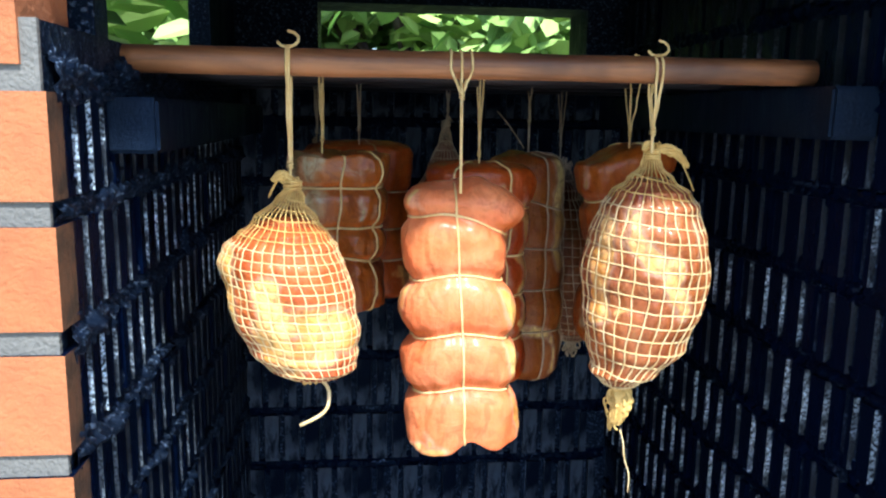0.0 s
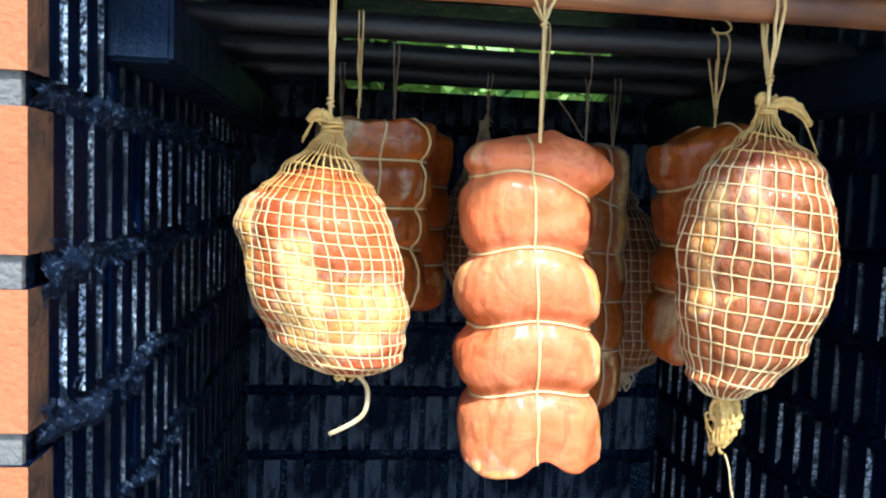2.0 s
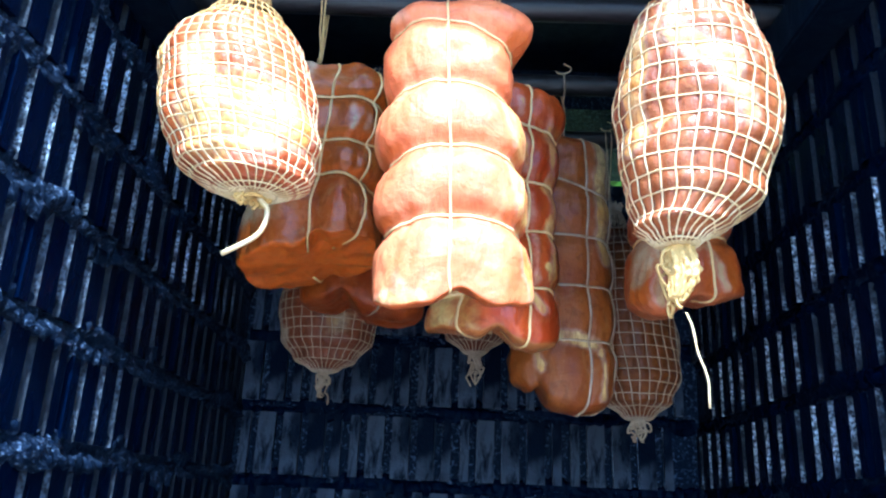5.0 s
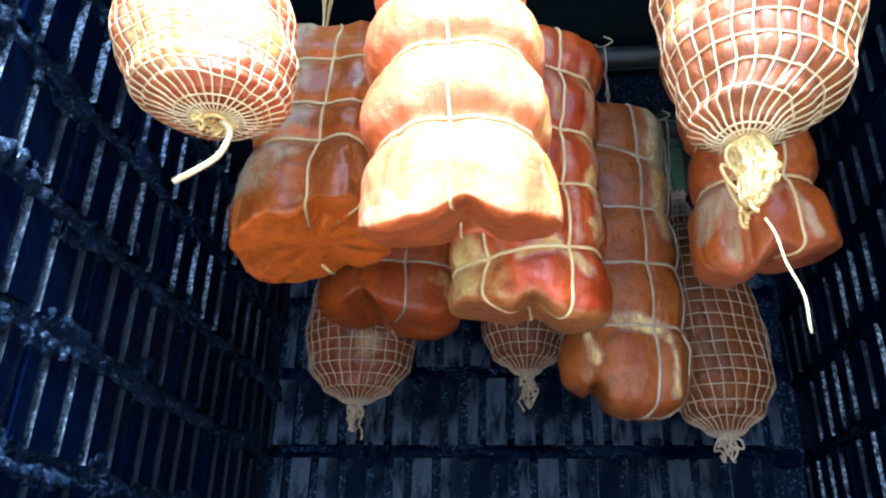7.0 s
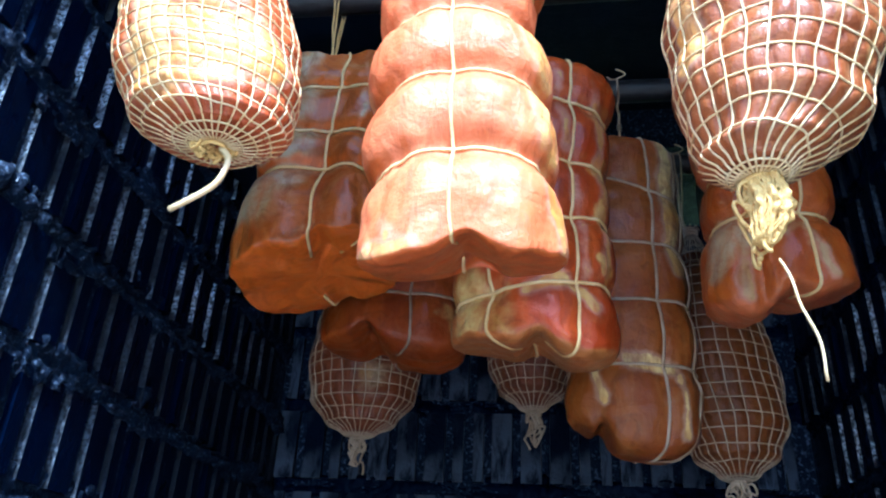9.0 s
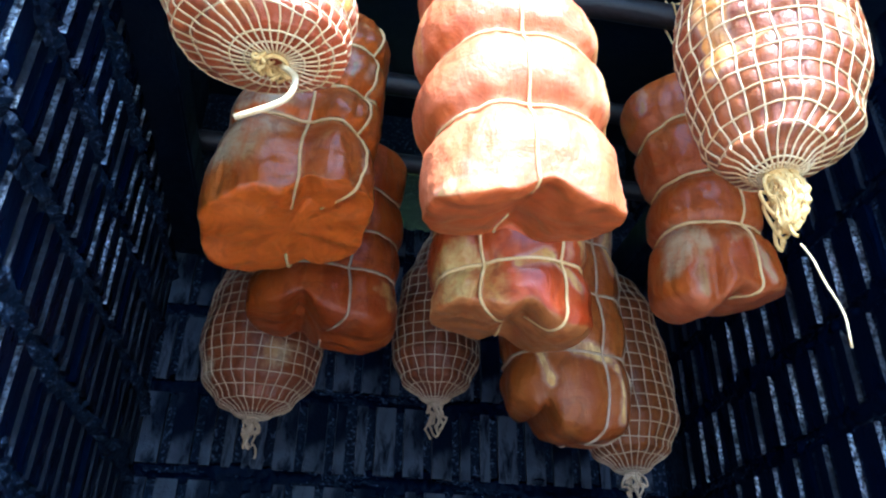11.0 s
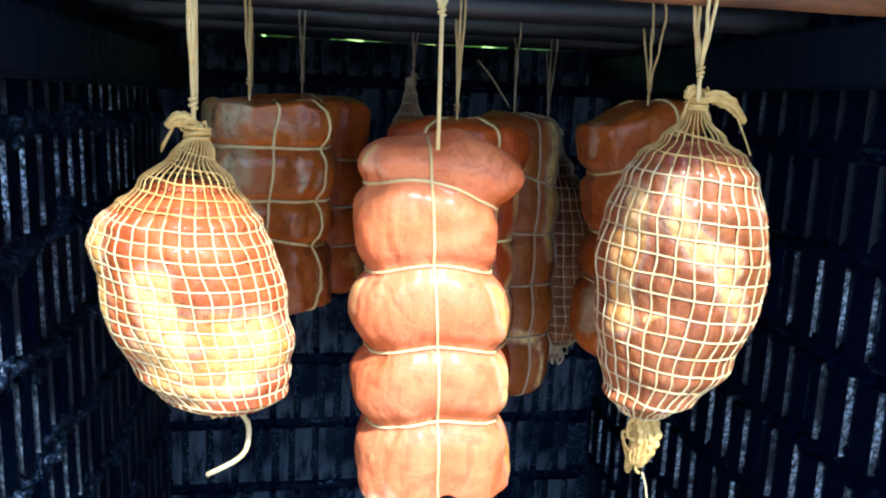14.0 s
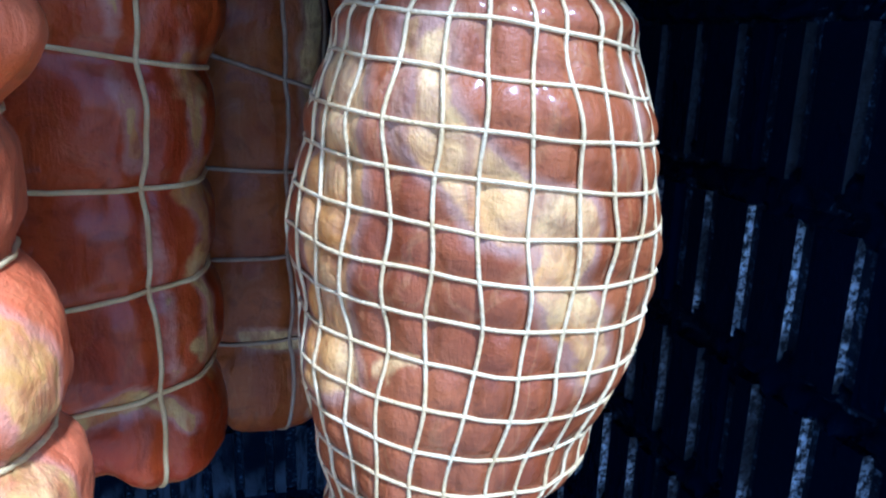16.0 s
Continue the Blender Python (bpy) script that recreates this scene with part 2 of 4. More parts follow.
n = Nodes("clay_roof_tile")
M_ROOF = n.finish(n.mix(n.noise(20, 4), (0.32, 0.13, 0.07), (0.20, 0.08, 0.05)), 0.85, n.noise(120, 4), 0.5, 0.004)

M_TWINE = twine("light_jute_twine", (0.78, 0.59, 0.27), (0.66, 0.44, 0.16))
# the DARK twine and net are browner, for the third and back rows
M_TWINEDARK = twine("brown_jute_twine", (0.46, 0.36, 0.24), (0.30, 0.20, 0.11))
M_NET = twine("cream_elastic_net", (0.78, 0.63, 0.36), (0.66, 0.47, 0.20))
M_NETDARK = twine("brown_net", (0.54, 0.42, 0.28), (0.38, 0.27, 0.16))
M_GATHER = twine("gathered_yellow_net", (0.74, 0.50, 0.16), (0.52, 0.31, 0.08))


# ---- mesh helpers ----
def mesh_of(name, verts, faces, material, smooth=False, materials=None, slots=None):
    me = bpy.data.meshes.new(name)
    me.from_pydata([tuple(v) for v in verts], [], faces)
    for m in (materials or [material]):
        me.materials.append(m)
    if slots:
        me.polygons.foreach_set("material_index", slots)
    if smooth:
        me.polygons.foreach_set("use_smooth", [True] * len(me.polygons))
    me.update()
    return me


def part(name, me, parent, label="", kind=""):
    ob = new(name, me)
    ob.parent = parent
    return tagged(ob, label, kind=kind)


class Soup:
    """Vertices and faces gathered for one mesh."""

    def __init__(self):
        self.v, self.f = [], []

    def box(self, x0, x1, y0, y1, z0, z1):
        b = len(self.v)
        self.v += [(x, y, z) for x in (x0, x1) for y in (y0, y1) for z in (z0, z1)]
        self.f += [tuple(b + i for i in q) for q in ((0, 1, 3, 2), (4, 6, 7, 5), (0, 4, 5, 1), (2, 3, 7, 6), (0, 2, 6, 4), (1, 5, 7, 3))]
        return self

    def tube(self, pts, radius, seg=6, closed=False, taper=None):
        pts = [Vector(p) for p in pts]
        b, count = len(self.v), len(pts)
        side = None
        for i, p in enumerate(pts):
            if closed:
                d = pts[(i + 1) % count] - pts[i - 1]
            else:
                d = pts[min(i + 1, count - 1)] - pts[max(i - 1, 0)]
            d = d.normalized() if d.length > 1e-9 else Vector((0, 0, 1))
            if side is None:
                side = d.orthogonal().normalized()
            side = (side - d * side.dot(d))
            side = side.normalized() if side.length > 1e-6 else d.orthogonal().normalized()
            up = d.cross(side)
            r = radius * (taper(i / (count - 1)) if taper else 1.0)
            self.v += [p + (side * math.cos(k * math.tau / seg) + up * math.sin(k * math.tau / seg)) * r for k in range(seg)]
        for i in range(count if closed else count - 1):
            j = (i + 1) % count
            for k in range(seg):
                l = (k + 1) % seg
                self.f.append((b + i * seg + k, b + i * seg + l, b + j * seg + l, b + j * seg + k))
        if not closed:
            self.f.append(tuple(b + k for k in reversed(range(seg))))
            self.f.append(tuple(b + (count - 1) * seg + k for k in range(seg)))
        return self

    def grid(self, fn, nu, nv):
        """A closed skin: fn(angle, 0..1) round nu angles and nv steps from pole to pole."""
        b = len(self.v)
        self.v.append(fn(0.0, 0.0))
        for j in range(1, nv):
            for i in range(nu):
                self.v.append(fn(i * math.tau / nu, j / nv))
        self.v.append(fn(0.0, 1.0))
        top = len(self.v) - 1
        for i in range(nu):
            k = (i + 1) % nu
            self.f.append((b, b + 1 + k, b + 1 + i))
            self.f.append((top, top - nu + i, top - nu + k))
            for j in range(nv - 2):
                p = b + 1 + j * nu
                self.f.append((p + i, p + k, p + nu + k, p + nu + i))
        return self

    def crinkle(self, fn, radius, folds, seed, nu=60, nv=44):
        """A gathered, folded sleeve along the path fn(0..1)."""
        def skin(ang, u):
            r = radius * (0.35 + 0.75 * math.sin(math.pi * min(1, 0.15 + 0.8 * u)) ** 1.2) * (1 + 0.20 * math.sin(ang * folds + 5 * u + seed) + 0.35 * noise.noise(Vector((math.cos(ang) * 2, math.sin(ang) * 2, u * 8 + seed)))
                                                                                                + 0.05 * math.sin(u * 46 + 2 * math.sin(ang * 3))) if 0 < u < 1 else 0.0
            p = Vector(fn(u))
            d = (Vector(fn(min(1, u + 0.03))) - Vector(fn(max(0, u - 0.03)))).normalized()
            side = d.cross(Vector((0, 1, 0.01))).normalized()
            up = d.cross(side)
            return p + (side * math.cos(ang) + up * math.sin(ang)) * r
        return self.grid(skin, nu, nv)

    def make(self, name, material, smooth=False):
        return mesh_of(name, self.v, self.f, material, smooth)


def lerp_table(rows, s):
    """Smooth values between rows (s, a, b, ...)."""
    if s <= rows[0][0]:
        return rows[0][1:]
    for p, q in zip(rows, rows[1:]):
        if s <= q[0]:
            k = (s - p[0]) / (q[0] - p[0])
            k = k * k * (3 - 2 * k)
            return tuple(x + (y - x) * k for x, y in zip(p[1:], q[1:]))
    return rows[-1][1:]


def sag(a, b, count, wobble=0.0, seed=0):
    """Points from a to b with a slight waver."""
    a, b = Vector(a), Vector(b)
    out = []
    for i in range(count):
        k = i / (count - 1)
        w = wobble * math.sin(k * math.pi)
        out.append(a.lerp(b, k) + Vector((noise.noise((k * 3, seed, 1)), noise.noise((k * 3, seed, 7)), 0)) * w)
    return out


# ---- the smokehouse ----
LEFT, RIGHT, BACK = -0.325, 0.330, 0.80
PITCH, TALL = 0.088, 0.071
COURSE0 = 0.659                      # foot of the lowest course of the chamber
COURSES = 12
BACK_PITCH, BACK_TALL, BACK0 = 0.1025, 0.0855, 0.685      # courses of the back wall; the ninth is cut at the opening
SILL, HEAD = 1.555, 1.69             # the opening in the back wall
CEIL = 1.76
GAP = 1.568                          # the side wall ends here, with posts above it


def ribbed_profile(length, first, gap, count, depth=0.12, cut=0.012, width=0.011, band=0.0):
    """Plan of a brick whose face x = 0 has upright grooves: from y = 0 to y = length."""
    p = [(0.0, 0.0), (0.0, band)] if band else [(0.0, 0.0)]
    for i in range(count):
        y = first + i * gap
        p += [(0.0, y - width / 2), (-cut, y - width / 2 + 0.001), (-cut, y + width / 2 - 0.0005), (0.0, y + width / 2)]
    return p + [(0.0, length), (-depth, length), (-depth, 0.0)]


def brick_mesh(name, profile, height, clean_front=False, face=None, edge_lit=None):
    v, f, slots = [], [], []
    k = len(profile)
    for z in (0.0, height):
        v += [(x, y, z) for x, y in profile]
    for i in range(k):
        j = (i + 1) % k
        f.append((i, j, k + j, k + i))
        # only the groove side towards the open front carries the painted light
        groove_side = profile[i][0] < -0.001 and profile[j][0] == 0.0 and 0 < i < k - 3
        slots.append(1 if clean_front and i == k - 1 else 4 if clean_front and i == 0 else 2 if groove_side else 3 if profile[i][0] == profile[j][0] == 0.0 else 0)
    f.append(tuple(reversed(range(k))))
    f.append(tuple(range(k, 2 * k)))
    slots += [0, 0]
    return mesh_of(name, v, f, None, materials=[M_TAR, M_BRICK, edge_lit or M_EDGELIT, face or M_TAR, M_BRICKEDGE], slots=slots)


FULL = brick_mesh("ribbed_brick", ribbed_profile(0.144, 0.018, 0.036, 4), TALL)
CORNER = brick_mesh("corner_brick", ribbed_profile(0.178, 0.055, 0.0345, 4, band=0.032), TALL, True)
CORNER_SHORT = brick_mesh("corner_brick_short", ribbed_profile(0.118, 0.046, 0.030, 3, band=0.026), TALL, True)
FULL_BACK = brick_mesh("ribbed_back_brick", ribbed_profile(0.144, 0.018, 0.036, 4), BACK_TALL, False, M_FRONTLIT)
HALF_BACK = brick_mesh("ribbed_back_half", ribbed_profile(0.070, 0.018, 0.034, 2), BACK_TALL, False, M_FRONTLIT)
HALF = brick_mesh("ribbed_half_brick", ribbed_profile(0.070, 0.018, 0.034, 2), TALL)
FULL_BRIGHT = brick_mesh("ribbed_bright_brick", ribbed_profile(0.144, 0.018, 0.036, 4), TALL, edge_lit=M_EDGELIT_BRIGHT)
HALF_BRIGHT = brick_mesh("ribbed_bright_half", ribbed_profile(0.070, 0.018, 0.034, 2), TALL, edge_lit=M_EDGELIT_BRIGHT)
FULL_DIM = brick_mesh("ribbed_dark_brick", ribbed_profile(0.144, 0.018, 0.036, 4), TALL, edge_lit=M_EDGELIT_DIM)
HALF_DIM = brick_mesh("ribbed_dark_half", ribbed_profile(0.070, 0.018, 0.034, 2), TALL, edge_lit=M_EDGELIT_DIM)

floor = tagged(new("floor", Soup().box(LEFT - 0.12, RIGHT + 0.12, 0.0, BACK + 0.12, 0.60, 0.655).make("floor", M_CRUST)), "soot-black floor of the smoking chamber", "floor", kind="structure")
core = 0.006                          # mortar lies this far behind the brick faces


def wall(name, label, boxes):
    s = Soup()
    for b in boxes:
        s.box(*b)
    return tagged(new(name, s.make(name, M_CRUST)), label, "wall", kind="structure")


TOPZ = COURSE0 + COURSES * PITCH
wall_left = wall("wall_left", "soot-black ribbed brick side wall with gaps under the roof", [
    (LEFT - 0.125, LEFT - core, 0.004, BACK + 0.12, 0.60, GAP),
    (LEFT - 0.050, LEFT - core, 0.118, 0.150, GAP, CEIL), (LEFT - 0.035, LEFT - core, 0.60, BACK + 0.12, GAP, CEIL)])
wall_right = wall("wall_right", "soot-black ribbed brick side wall with lumpy mortar", [(RIGHT + core, RIGHT + 0.125, 0.004, BACK + 0.12, 0.60, CEIL)])
WIN_L, WIN_R = -0.195, 0.262
wall_back = wall("wall_back", "soot-black ribbed brick back wall under an opening", [
    (LEFT - core, RIGHT + core, BACK + core, BACK + 0.12, 0.60, SILL - 0.002),
    (LEFT - core, WIN_L, BACK + core, BACK + 0.12, SILL - 0.002, CEIL),
    (WIN_R, RIGHT + core, BACK + core, BACK + 0.12, SILL - 0.002, CEIL),
    (WIN_L, WIN_R, BACK + core, BACK + 0.12, HEAD, CEIL)])
ceiling = tagged(new("ceiling", Soup().box(LEFT - 0.125, RIGHT + 0.125, 0.0, BACK + 0.12, CEIL, CEIL + 0.03).make("ceiling", M_SOOTWOOD)), "soot-blackened boarded ceiling of the smokehouse", "ceiling", kind="structure")
# unseen; its lower edge is set to keep the sun off the second row
lintel = tagged(new("wall_front", Soup().box(-0.72, 0.72, 0.0, 0.11, 1.655, 1.95).make("lintel", M_BRICK)), "brick lintel over the open front", "wall", kind="structure")
apron = tagged(new("wall_front_base", Soup().box(-0.72, 0.72, 0.0, 0.11, 0.0, 0.66).make("apron", M_BRICK)), "brick base under the open front", "wall", kind="structure")
roof = tagged(new("roof", Soup().box(-0.85, 0.85, -0.12, BACK + 0.35, 1.955, 2.01).make("roof", M_ROOF)), "flat tiled roof over the smokehouse", "roof", kind="structure")

tagged(new("eave", Soup().box(-0.72, 0.72, BACK + 0.122, 1.20, 1.737, 1.775).make("eave", M_SOOTWOOD)), "dark wooden eave board behind the smokehouse", "eave", kind="structure")


def crust(name, parent, path, across, out, seed, height=0.026, reach=0.011, material=M_CRUST):
    """A lumpy line of squeezed-out mortar along path(k), 0..1."""
    s = Soup()
    nu, nv = 260, 13
    for i in range(nu):
        k = i / (nu - 1)
        p = Vector(path(k))
        for j in range(nv):
            a = math.pi * j / (nv - 1)
            q = Vector((k * 9, a, seed * 3.1))
            big = noise.noise(q * 1.3)
            fine = noise.noise(Vector((k * 70, a * 3, seed)))
            h = height * (0.5 + 0.35 * big) * (1 + 0.35 * fine)
            r = reach * max(0.12, 0.65 + 1.3 * big + 0.8 * fine + 0.7 * noise.noise(Vector((k * 170, a * 5, seed + 3))))
            s.v.append(p + Vector(across) * (math.cos(a) * h) + Vector(out) * (math.sin(a) * r - 0.004))
    for i in range(nu - 1):
        for j in range(nv - 1):
            a = i * nv + j
            s.f.append((a, a + 1, a + nv + 1, a + nv))
    return part(name, s.make(name, material, True), parent)


for r in range(COURSES):
    zj = COURSE0 + r * PITCH + TALL + (PITCH - TALL) / 2
    if zj < GAP:
        crust("mortar_joint", wall_left, lambda k: (LEFT - 0.003, 0.012 + k * (BACK - 0.012), zj), (0, 0, 1), (1, 0, 0), r, 0.034, 0.0095)
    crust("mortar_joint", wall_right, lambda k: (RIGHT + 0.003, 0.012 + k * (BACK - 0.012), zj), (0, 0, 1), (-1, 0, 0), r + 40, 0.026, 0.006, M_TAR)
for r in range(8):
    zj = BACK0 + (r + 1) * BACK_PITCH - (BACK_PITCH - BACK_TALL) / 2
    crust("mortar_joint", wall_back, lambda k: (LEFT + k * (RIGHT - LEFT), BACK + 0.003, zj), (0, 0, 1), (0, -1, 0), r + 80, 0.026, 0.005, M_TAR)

# the front ends of the side walls: a clean orange brick to each course with grey joints
for side, x0, parent in ((-1, LEFT, wall_left), (1, RIGHT, wall_right)):
    s = Soup()
    a, b = sorted((x0 + side * 0.014, x0 + side * 0.395))
    s.box(a, b, 0.0036, 0.10, 0.60, GAP if side < 0 else 1.653)
    a, b = sorted((x0 + side * 0.004, x0 + side * 0.395))
    s.box(a, b, -0.001, 0.0035, 0.60, GAP if side < 0 else 1.653)
    if side < 0:
        s.box(x0 - 0.395, x0 - 0.020, -0.001, 0.080, GAP, 1.653)
    part("jamb_mortar", s.make("jamb_mortar", M_MORTAR), parent, "grey cement joints between orange bricks")

# ledges that carry the rods
for x0, x1, z0, z1 in ((LEFT - 0.004, LEFT + 0.038, 1.476, 1.521), (RIGHT - 0.042, RIGHT + 0.004, 1.494, 1.5415)):
    bm = bmesh.new()
    bmesh.ops.create_cube(bm, size=1.0, matrix=Matrix.LocRotScale(((x0 + x1) / 2, (0.12 + BACK) / 2 + 0.002, (z0 + z1) / 2), None, (x1 - x0, BACK - 0.116, z1 - z0)))
    bmesh.ops.bevel(bm, geom=bm.edges[:], offset=0.003, segments=2, affect="EDGES")
    me = bpy.data.meshes.new("ledge")
    bm.to_mesh(me)
    bm.free()
    me.materials.append(M_SOOTWOOD)
    tagged(new("wall_ledge", me), "soot-black wooden ledge along the side wall", "ledge", kind="structure")

# ---- the rods ----
ROD_R, ROD_Z = 0.0125, 1.5555


def rod(y, material, label, tilt=0.0, seed=0, radius=ROD_R, right=RIGHT + 0.012):
    pts = []
    for i in range(40):
        k = i / 39
        x = LEFT - 0.012 + k * (right - LEFT + 0.012)
        pts.append((x, y + tilt * (k - 0.5) + 0.0012 * noise.noise((k * 4, seed, 0)), ROD_Z + 0.0015 * noise.noise((k * 3, seed, 5))))
    s = Soup().tube(pts, radius, 18, taper=lambda k: 1 + 0.05 * noise.noise((k * 9, seed, 2)))
    return tagged(new("hanging_rod", s.make("hanging_rod", material, True)), label, "rod", "rods across the smokehouse")


rod(0.190, M_ROD, "reddish-brown wooden rod spanning the smokehouse front", 0.0, 1, ROD_R, 0.308)
rod(0.355, M_RODDARK, "dark wooden rod across the smoking chamber", 0.0, 2)
rod(0.505, M_RODDARK, "dark wooden rod across the smoking chamber", 0.0, 3)
rod(0.650, M_RODDARK, "dark wooden rod across the smoking chamber", 0.0, 4)


# ---- strings ----
def hanging_string(parent, origin, x, y_rod, ztop_meat, material, loops=2, radius=0.0012, spread=0.010, seed=0, hook=True, merge=0.02, low_y=None):
    """A string from the meat up and over the rod, in coordinates of the thing at origin."""
    o = Vector(origin)
    s = Soup()
    low = Vector((x, y_rod - 0.004 if low_y is None else low_y, ztop_meat))
    tie = Vector((x, y_rod - 0.004 if low_y is None else low_y * 0.4 + y_rod * 0.6 - 0.008, ztop_meat + merge))
    s.tube(sag(low, tie, 5), radius * 1.15, 6)
    for k in range(loops):
        dx = (k - (loops - 1) / 2) * spread
        front = Vector((x + dx, y_rod - ROD_R - radius, ROD_Z - 0.004))
        pts = sag(tie, front, 12, 0.002, seed + k)
        for i in range(1, 9):
            a = math.pi * i / 8
            pts.append(Vector((x + dx * (1 - 0.2 * i / 8), y_rod - math.cos(a) * (ROD_R + radius), ROD_Z + math.sin(a) * (ROD_R + radius))))
        pts += sag(pts[-1], tie + Vector((0.001, 0.004, 0.0)), 10, 0.002, seed + 9 + k)[1:]
        s.tube([p for p in pts], radius, 6)
    if hook:
        c = Vector((x, y_rod - 0.006, ROD_Z + ROD_R + 0.003))
        s.tube([c + Vector((0.010 * math.cos(a), 0.002 * math.sin(a * 2), 0.007 * math.sin(a) + 0.004)) for a in [i * 0.62 - 2.8 for i in range(8)]], radius, 6)
    kn = tie.copy()
    s.tube([kn + Vector((0.0022 * math.cos(i * 1.1), 0.0022 * math.sin(i * 1.1), i * 0.0006 - 0.003)) for i in range(12)], radius * 0.9, 5)
    s.v = [Vector(p) - o for p in s.v]
    return part("hanging_string", s.make("hanging_string", material, True), parent)


# ---- tied roasts ----
def tied_roast(name, label, at, size, material, string_material, rings, cords, lobes=(), bottom=(), top=(), bend=(), power=2.5,
               pinch=0.10, seed=0, hang=None, twine_r=0.0013, yaw=0.0, ends=9.0, group="smoked meats hanging in the smokehouse", rough=1.0, taper=(), back_lift=0.0, ends_top=None):
    """A roast bound with twine. at: x, y of its middle and z of its foot; size: half width, half depth, height.
    rings: (height 0..1, tilt in x, rise at the first cord); cords: angles in degrees (-90 faces the front);
    lobes: (angle, height, amount, angular width, height width); bottom, top: (x, width, lift) along x; bend: (height, dx, dy); back_lift: how far the foot slopes up to the back."""
    a, b, h = size
    foot = Vector(at)
    thing = tagged(new(name), label, "smoked meat", group)
    thing.location = foot
    turn = Matrix.Rotation(radians(yaw), 3, "Z")

    def ring_s(r, x, y):
        return r[0] + r[1] * x / a

    def peak(r, ang):
        d = (ang - radians(cords[0]) + math.pi) % math.tau - math.pi
        return r[2] * math.exp(-(d / 0.75) ** 2)

    def skin(ang, s, off=0.0, pinched=True):
        e = max(0.0, 1 - abs(2 * s - 1) ** (ends_top if ends_top and s > 0.5 else ends)) ** (1 / 2.2)
        t = lerp_table(taper, s) if taper else (1.0, 1.0)
        ca, sa = math.cos(ang), math.sin(ang)
        x0, y0 = math.copysign(abs(ca) ** (2 / power), ca), math.copysign(abs(sa) ** (2 / power), sa)
        f = 1.0
        for r in rings:
            d = (s - ring_s(r, x0 * a, 0) - peak(r, ang)) / 0.030
            f -= pinch * math.exp(-d * d) if pinched else 0
            f -= pinch * 0.45 * math.exp(-(d / 2.4) ** 2)
            f += 0.014 * math.exp(-(d / 2.0) ** 2) * noise.noise(Vector((ca * 8, sa * 8, s * 3 + seed)))
        for c in cords:
            d = (ang - radians(c) + math.pi) % math.tau - math.pi
            f -= 0.035 * math.exp(-(d / 0.13) ** 2) + 0.02 * math.exp(-(d / 0.35) ** 2)
        for la, ls, amt, wa, ws in lobes:
            d = (ang - radians(la) + math.pi) % math.tau - math.pi
            f += amt * math.exp(-(d / wa) ** 2 - ((s - ls) / ws) ** 2)
        q = Vector((ca * 2.1, sa * 2.1, s * h / a * 1.6 + seed * 7.7))
        f += rough * (0.05 * noise.noise(q) + 0.018 * noise.noise(q * 3.1) + 0.006 * noise.noise(q * 9))
        x, y = x0 * a * f * e * t[0], y0 * b * f * e * t[1]
        z = s * h
        for bx, bw, lift in bottom:
            z += lift * math.exp(-((x - bx) / bw) ** 2) * math.exp(-s / 0.07)
        z += back_lift * (y / b + 1) * 0.5 * math.exp(-s / 0.10)
        for tx, tw, lift in top:
            z += lift * math.exp(-((x - tx) / tw) ** 2) * math.exp(-(1 - s) / 0.09)
        z += 0.005 * rough * noise.noise(Vector((x * 55, y * 55, seed * 2.3))) * math.exp(-(1 - s) / 0.03)
        z += 0.003 * rough * noise.noise(Vector((x * 70, y * 70, seed * 3.1))) * math.exp(-s / 0.02)
        if bend:
            dx, dy = lerp_table(bend, s)
            x, y = x + dx, y + dy
        p = Vector((x, y, z))
        if off:
            p += Vector((ca, sa, 0)) * off
        return turn @ p

    def even(u):
        return u + 0.9 * (0.5 - 0.5 * math.cos(math.pi * u) - u)

    s = Soup().grid(lambda ang, u: skin(ang, even(u)), 160, 140)
    me = s.make("meat", material, True)
    me.set_sharp_from_angle(angle=radians(36))
    part("meat", me, thing)
    for r in rings:
        pts = []
        for i in range(72):
            ang = i * math.tau / 72
            ca, sa = math.cos(ang), math.sin(ang)
            x0, y0 = math.copysign(abs(ca) ** (2 / power), ca), math.copysign(abs(sa) ** (2 / power), sa)
            sv = min(0.97, max(0.03, r[0] + r[1] * x0 + peak(r, ang)))
            pts.append(skin(ang, sv, twine_r * 0.55))
        part("twine_ring", Soup().tube(pts, twine_r, 6, True).make("twine_ring", string_material, True), thing)
    for c in cords:
        pts = [skin(radians(c) + 0.05 * noise.noise((u * 5 / 60, seed, c)), even(0.008 + 0.984 * u / 60), twine_r * 0.6) for u in range(61)]
        part("twine_cord", Soup().tube(pts, twine_r, 6).make("twine_cord", string_material, True), thing)
    if hang:
        hanging_string(thing, foot, hang[0], hang[1], hang[2], string_material, *hang[3:])
    return thing


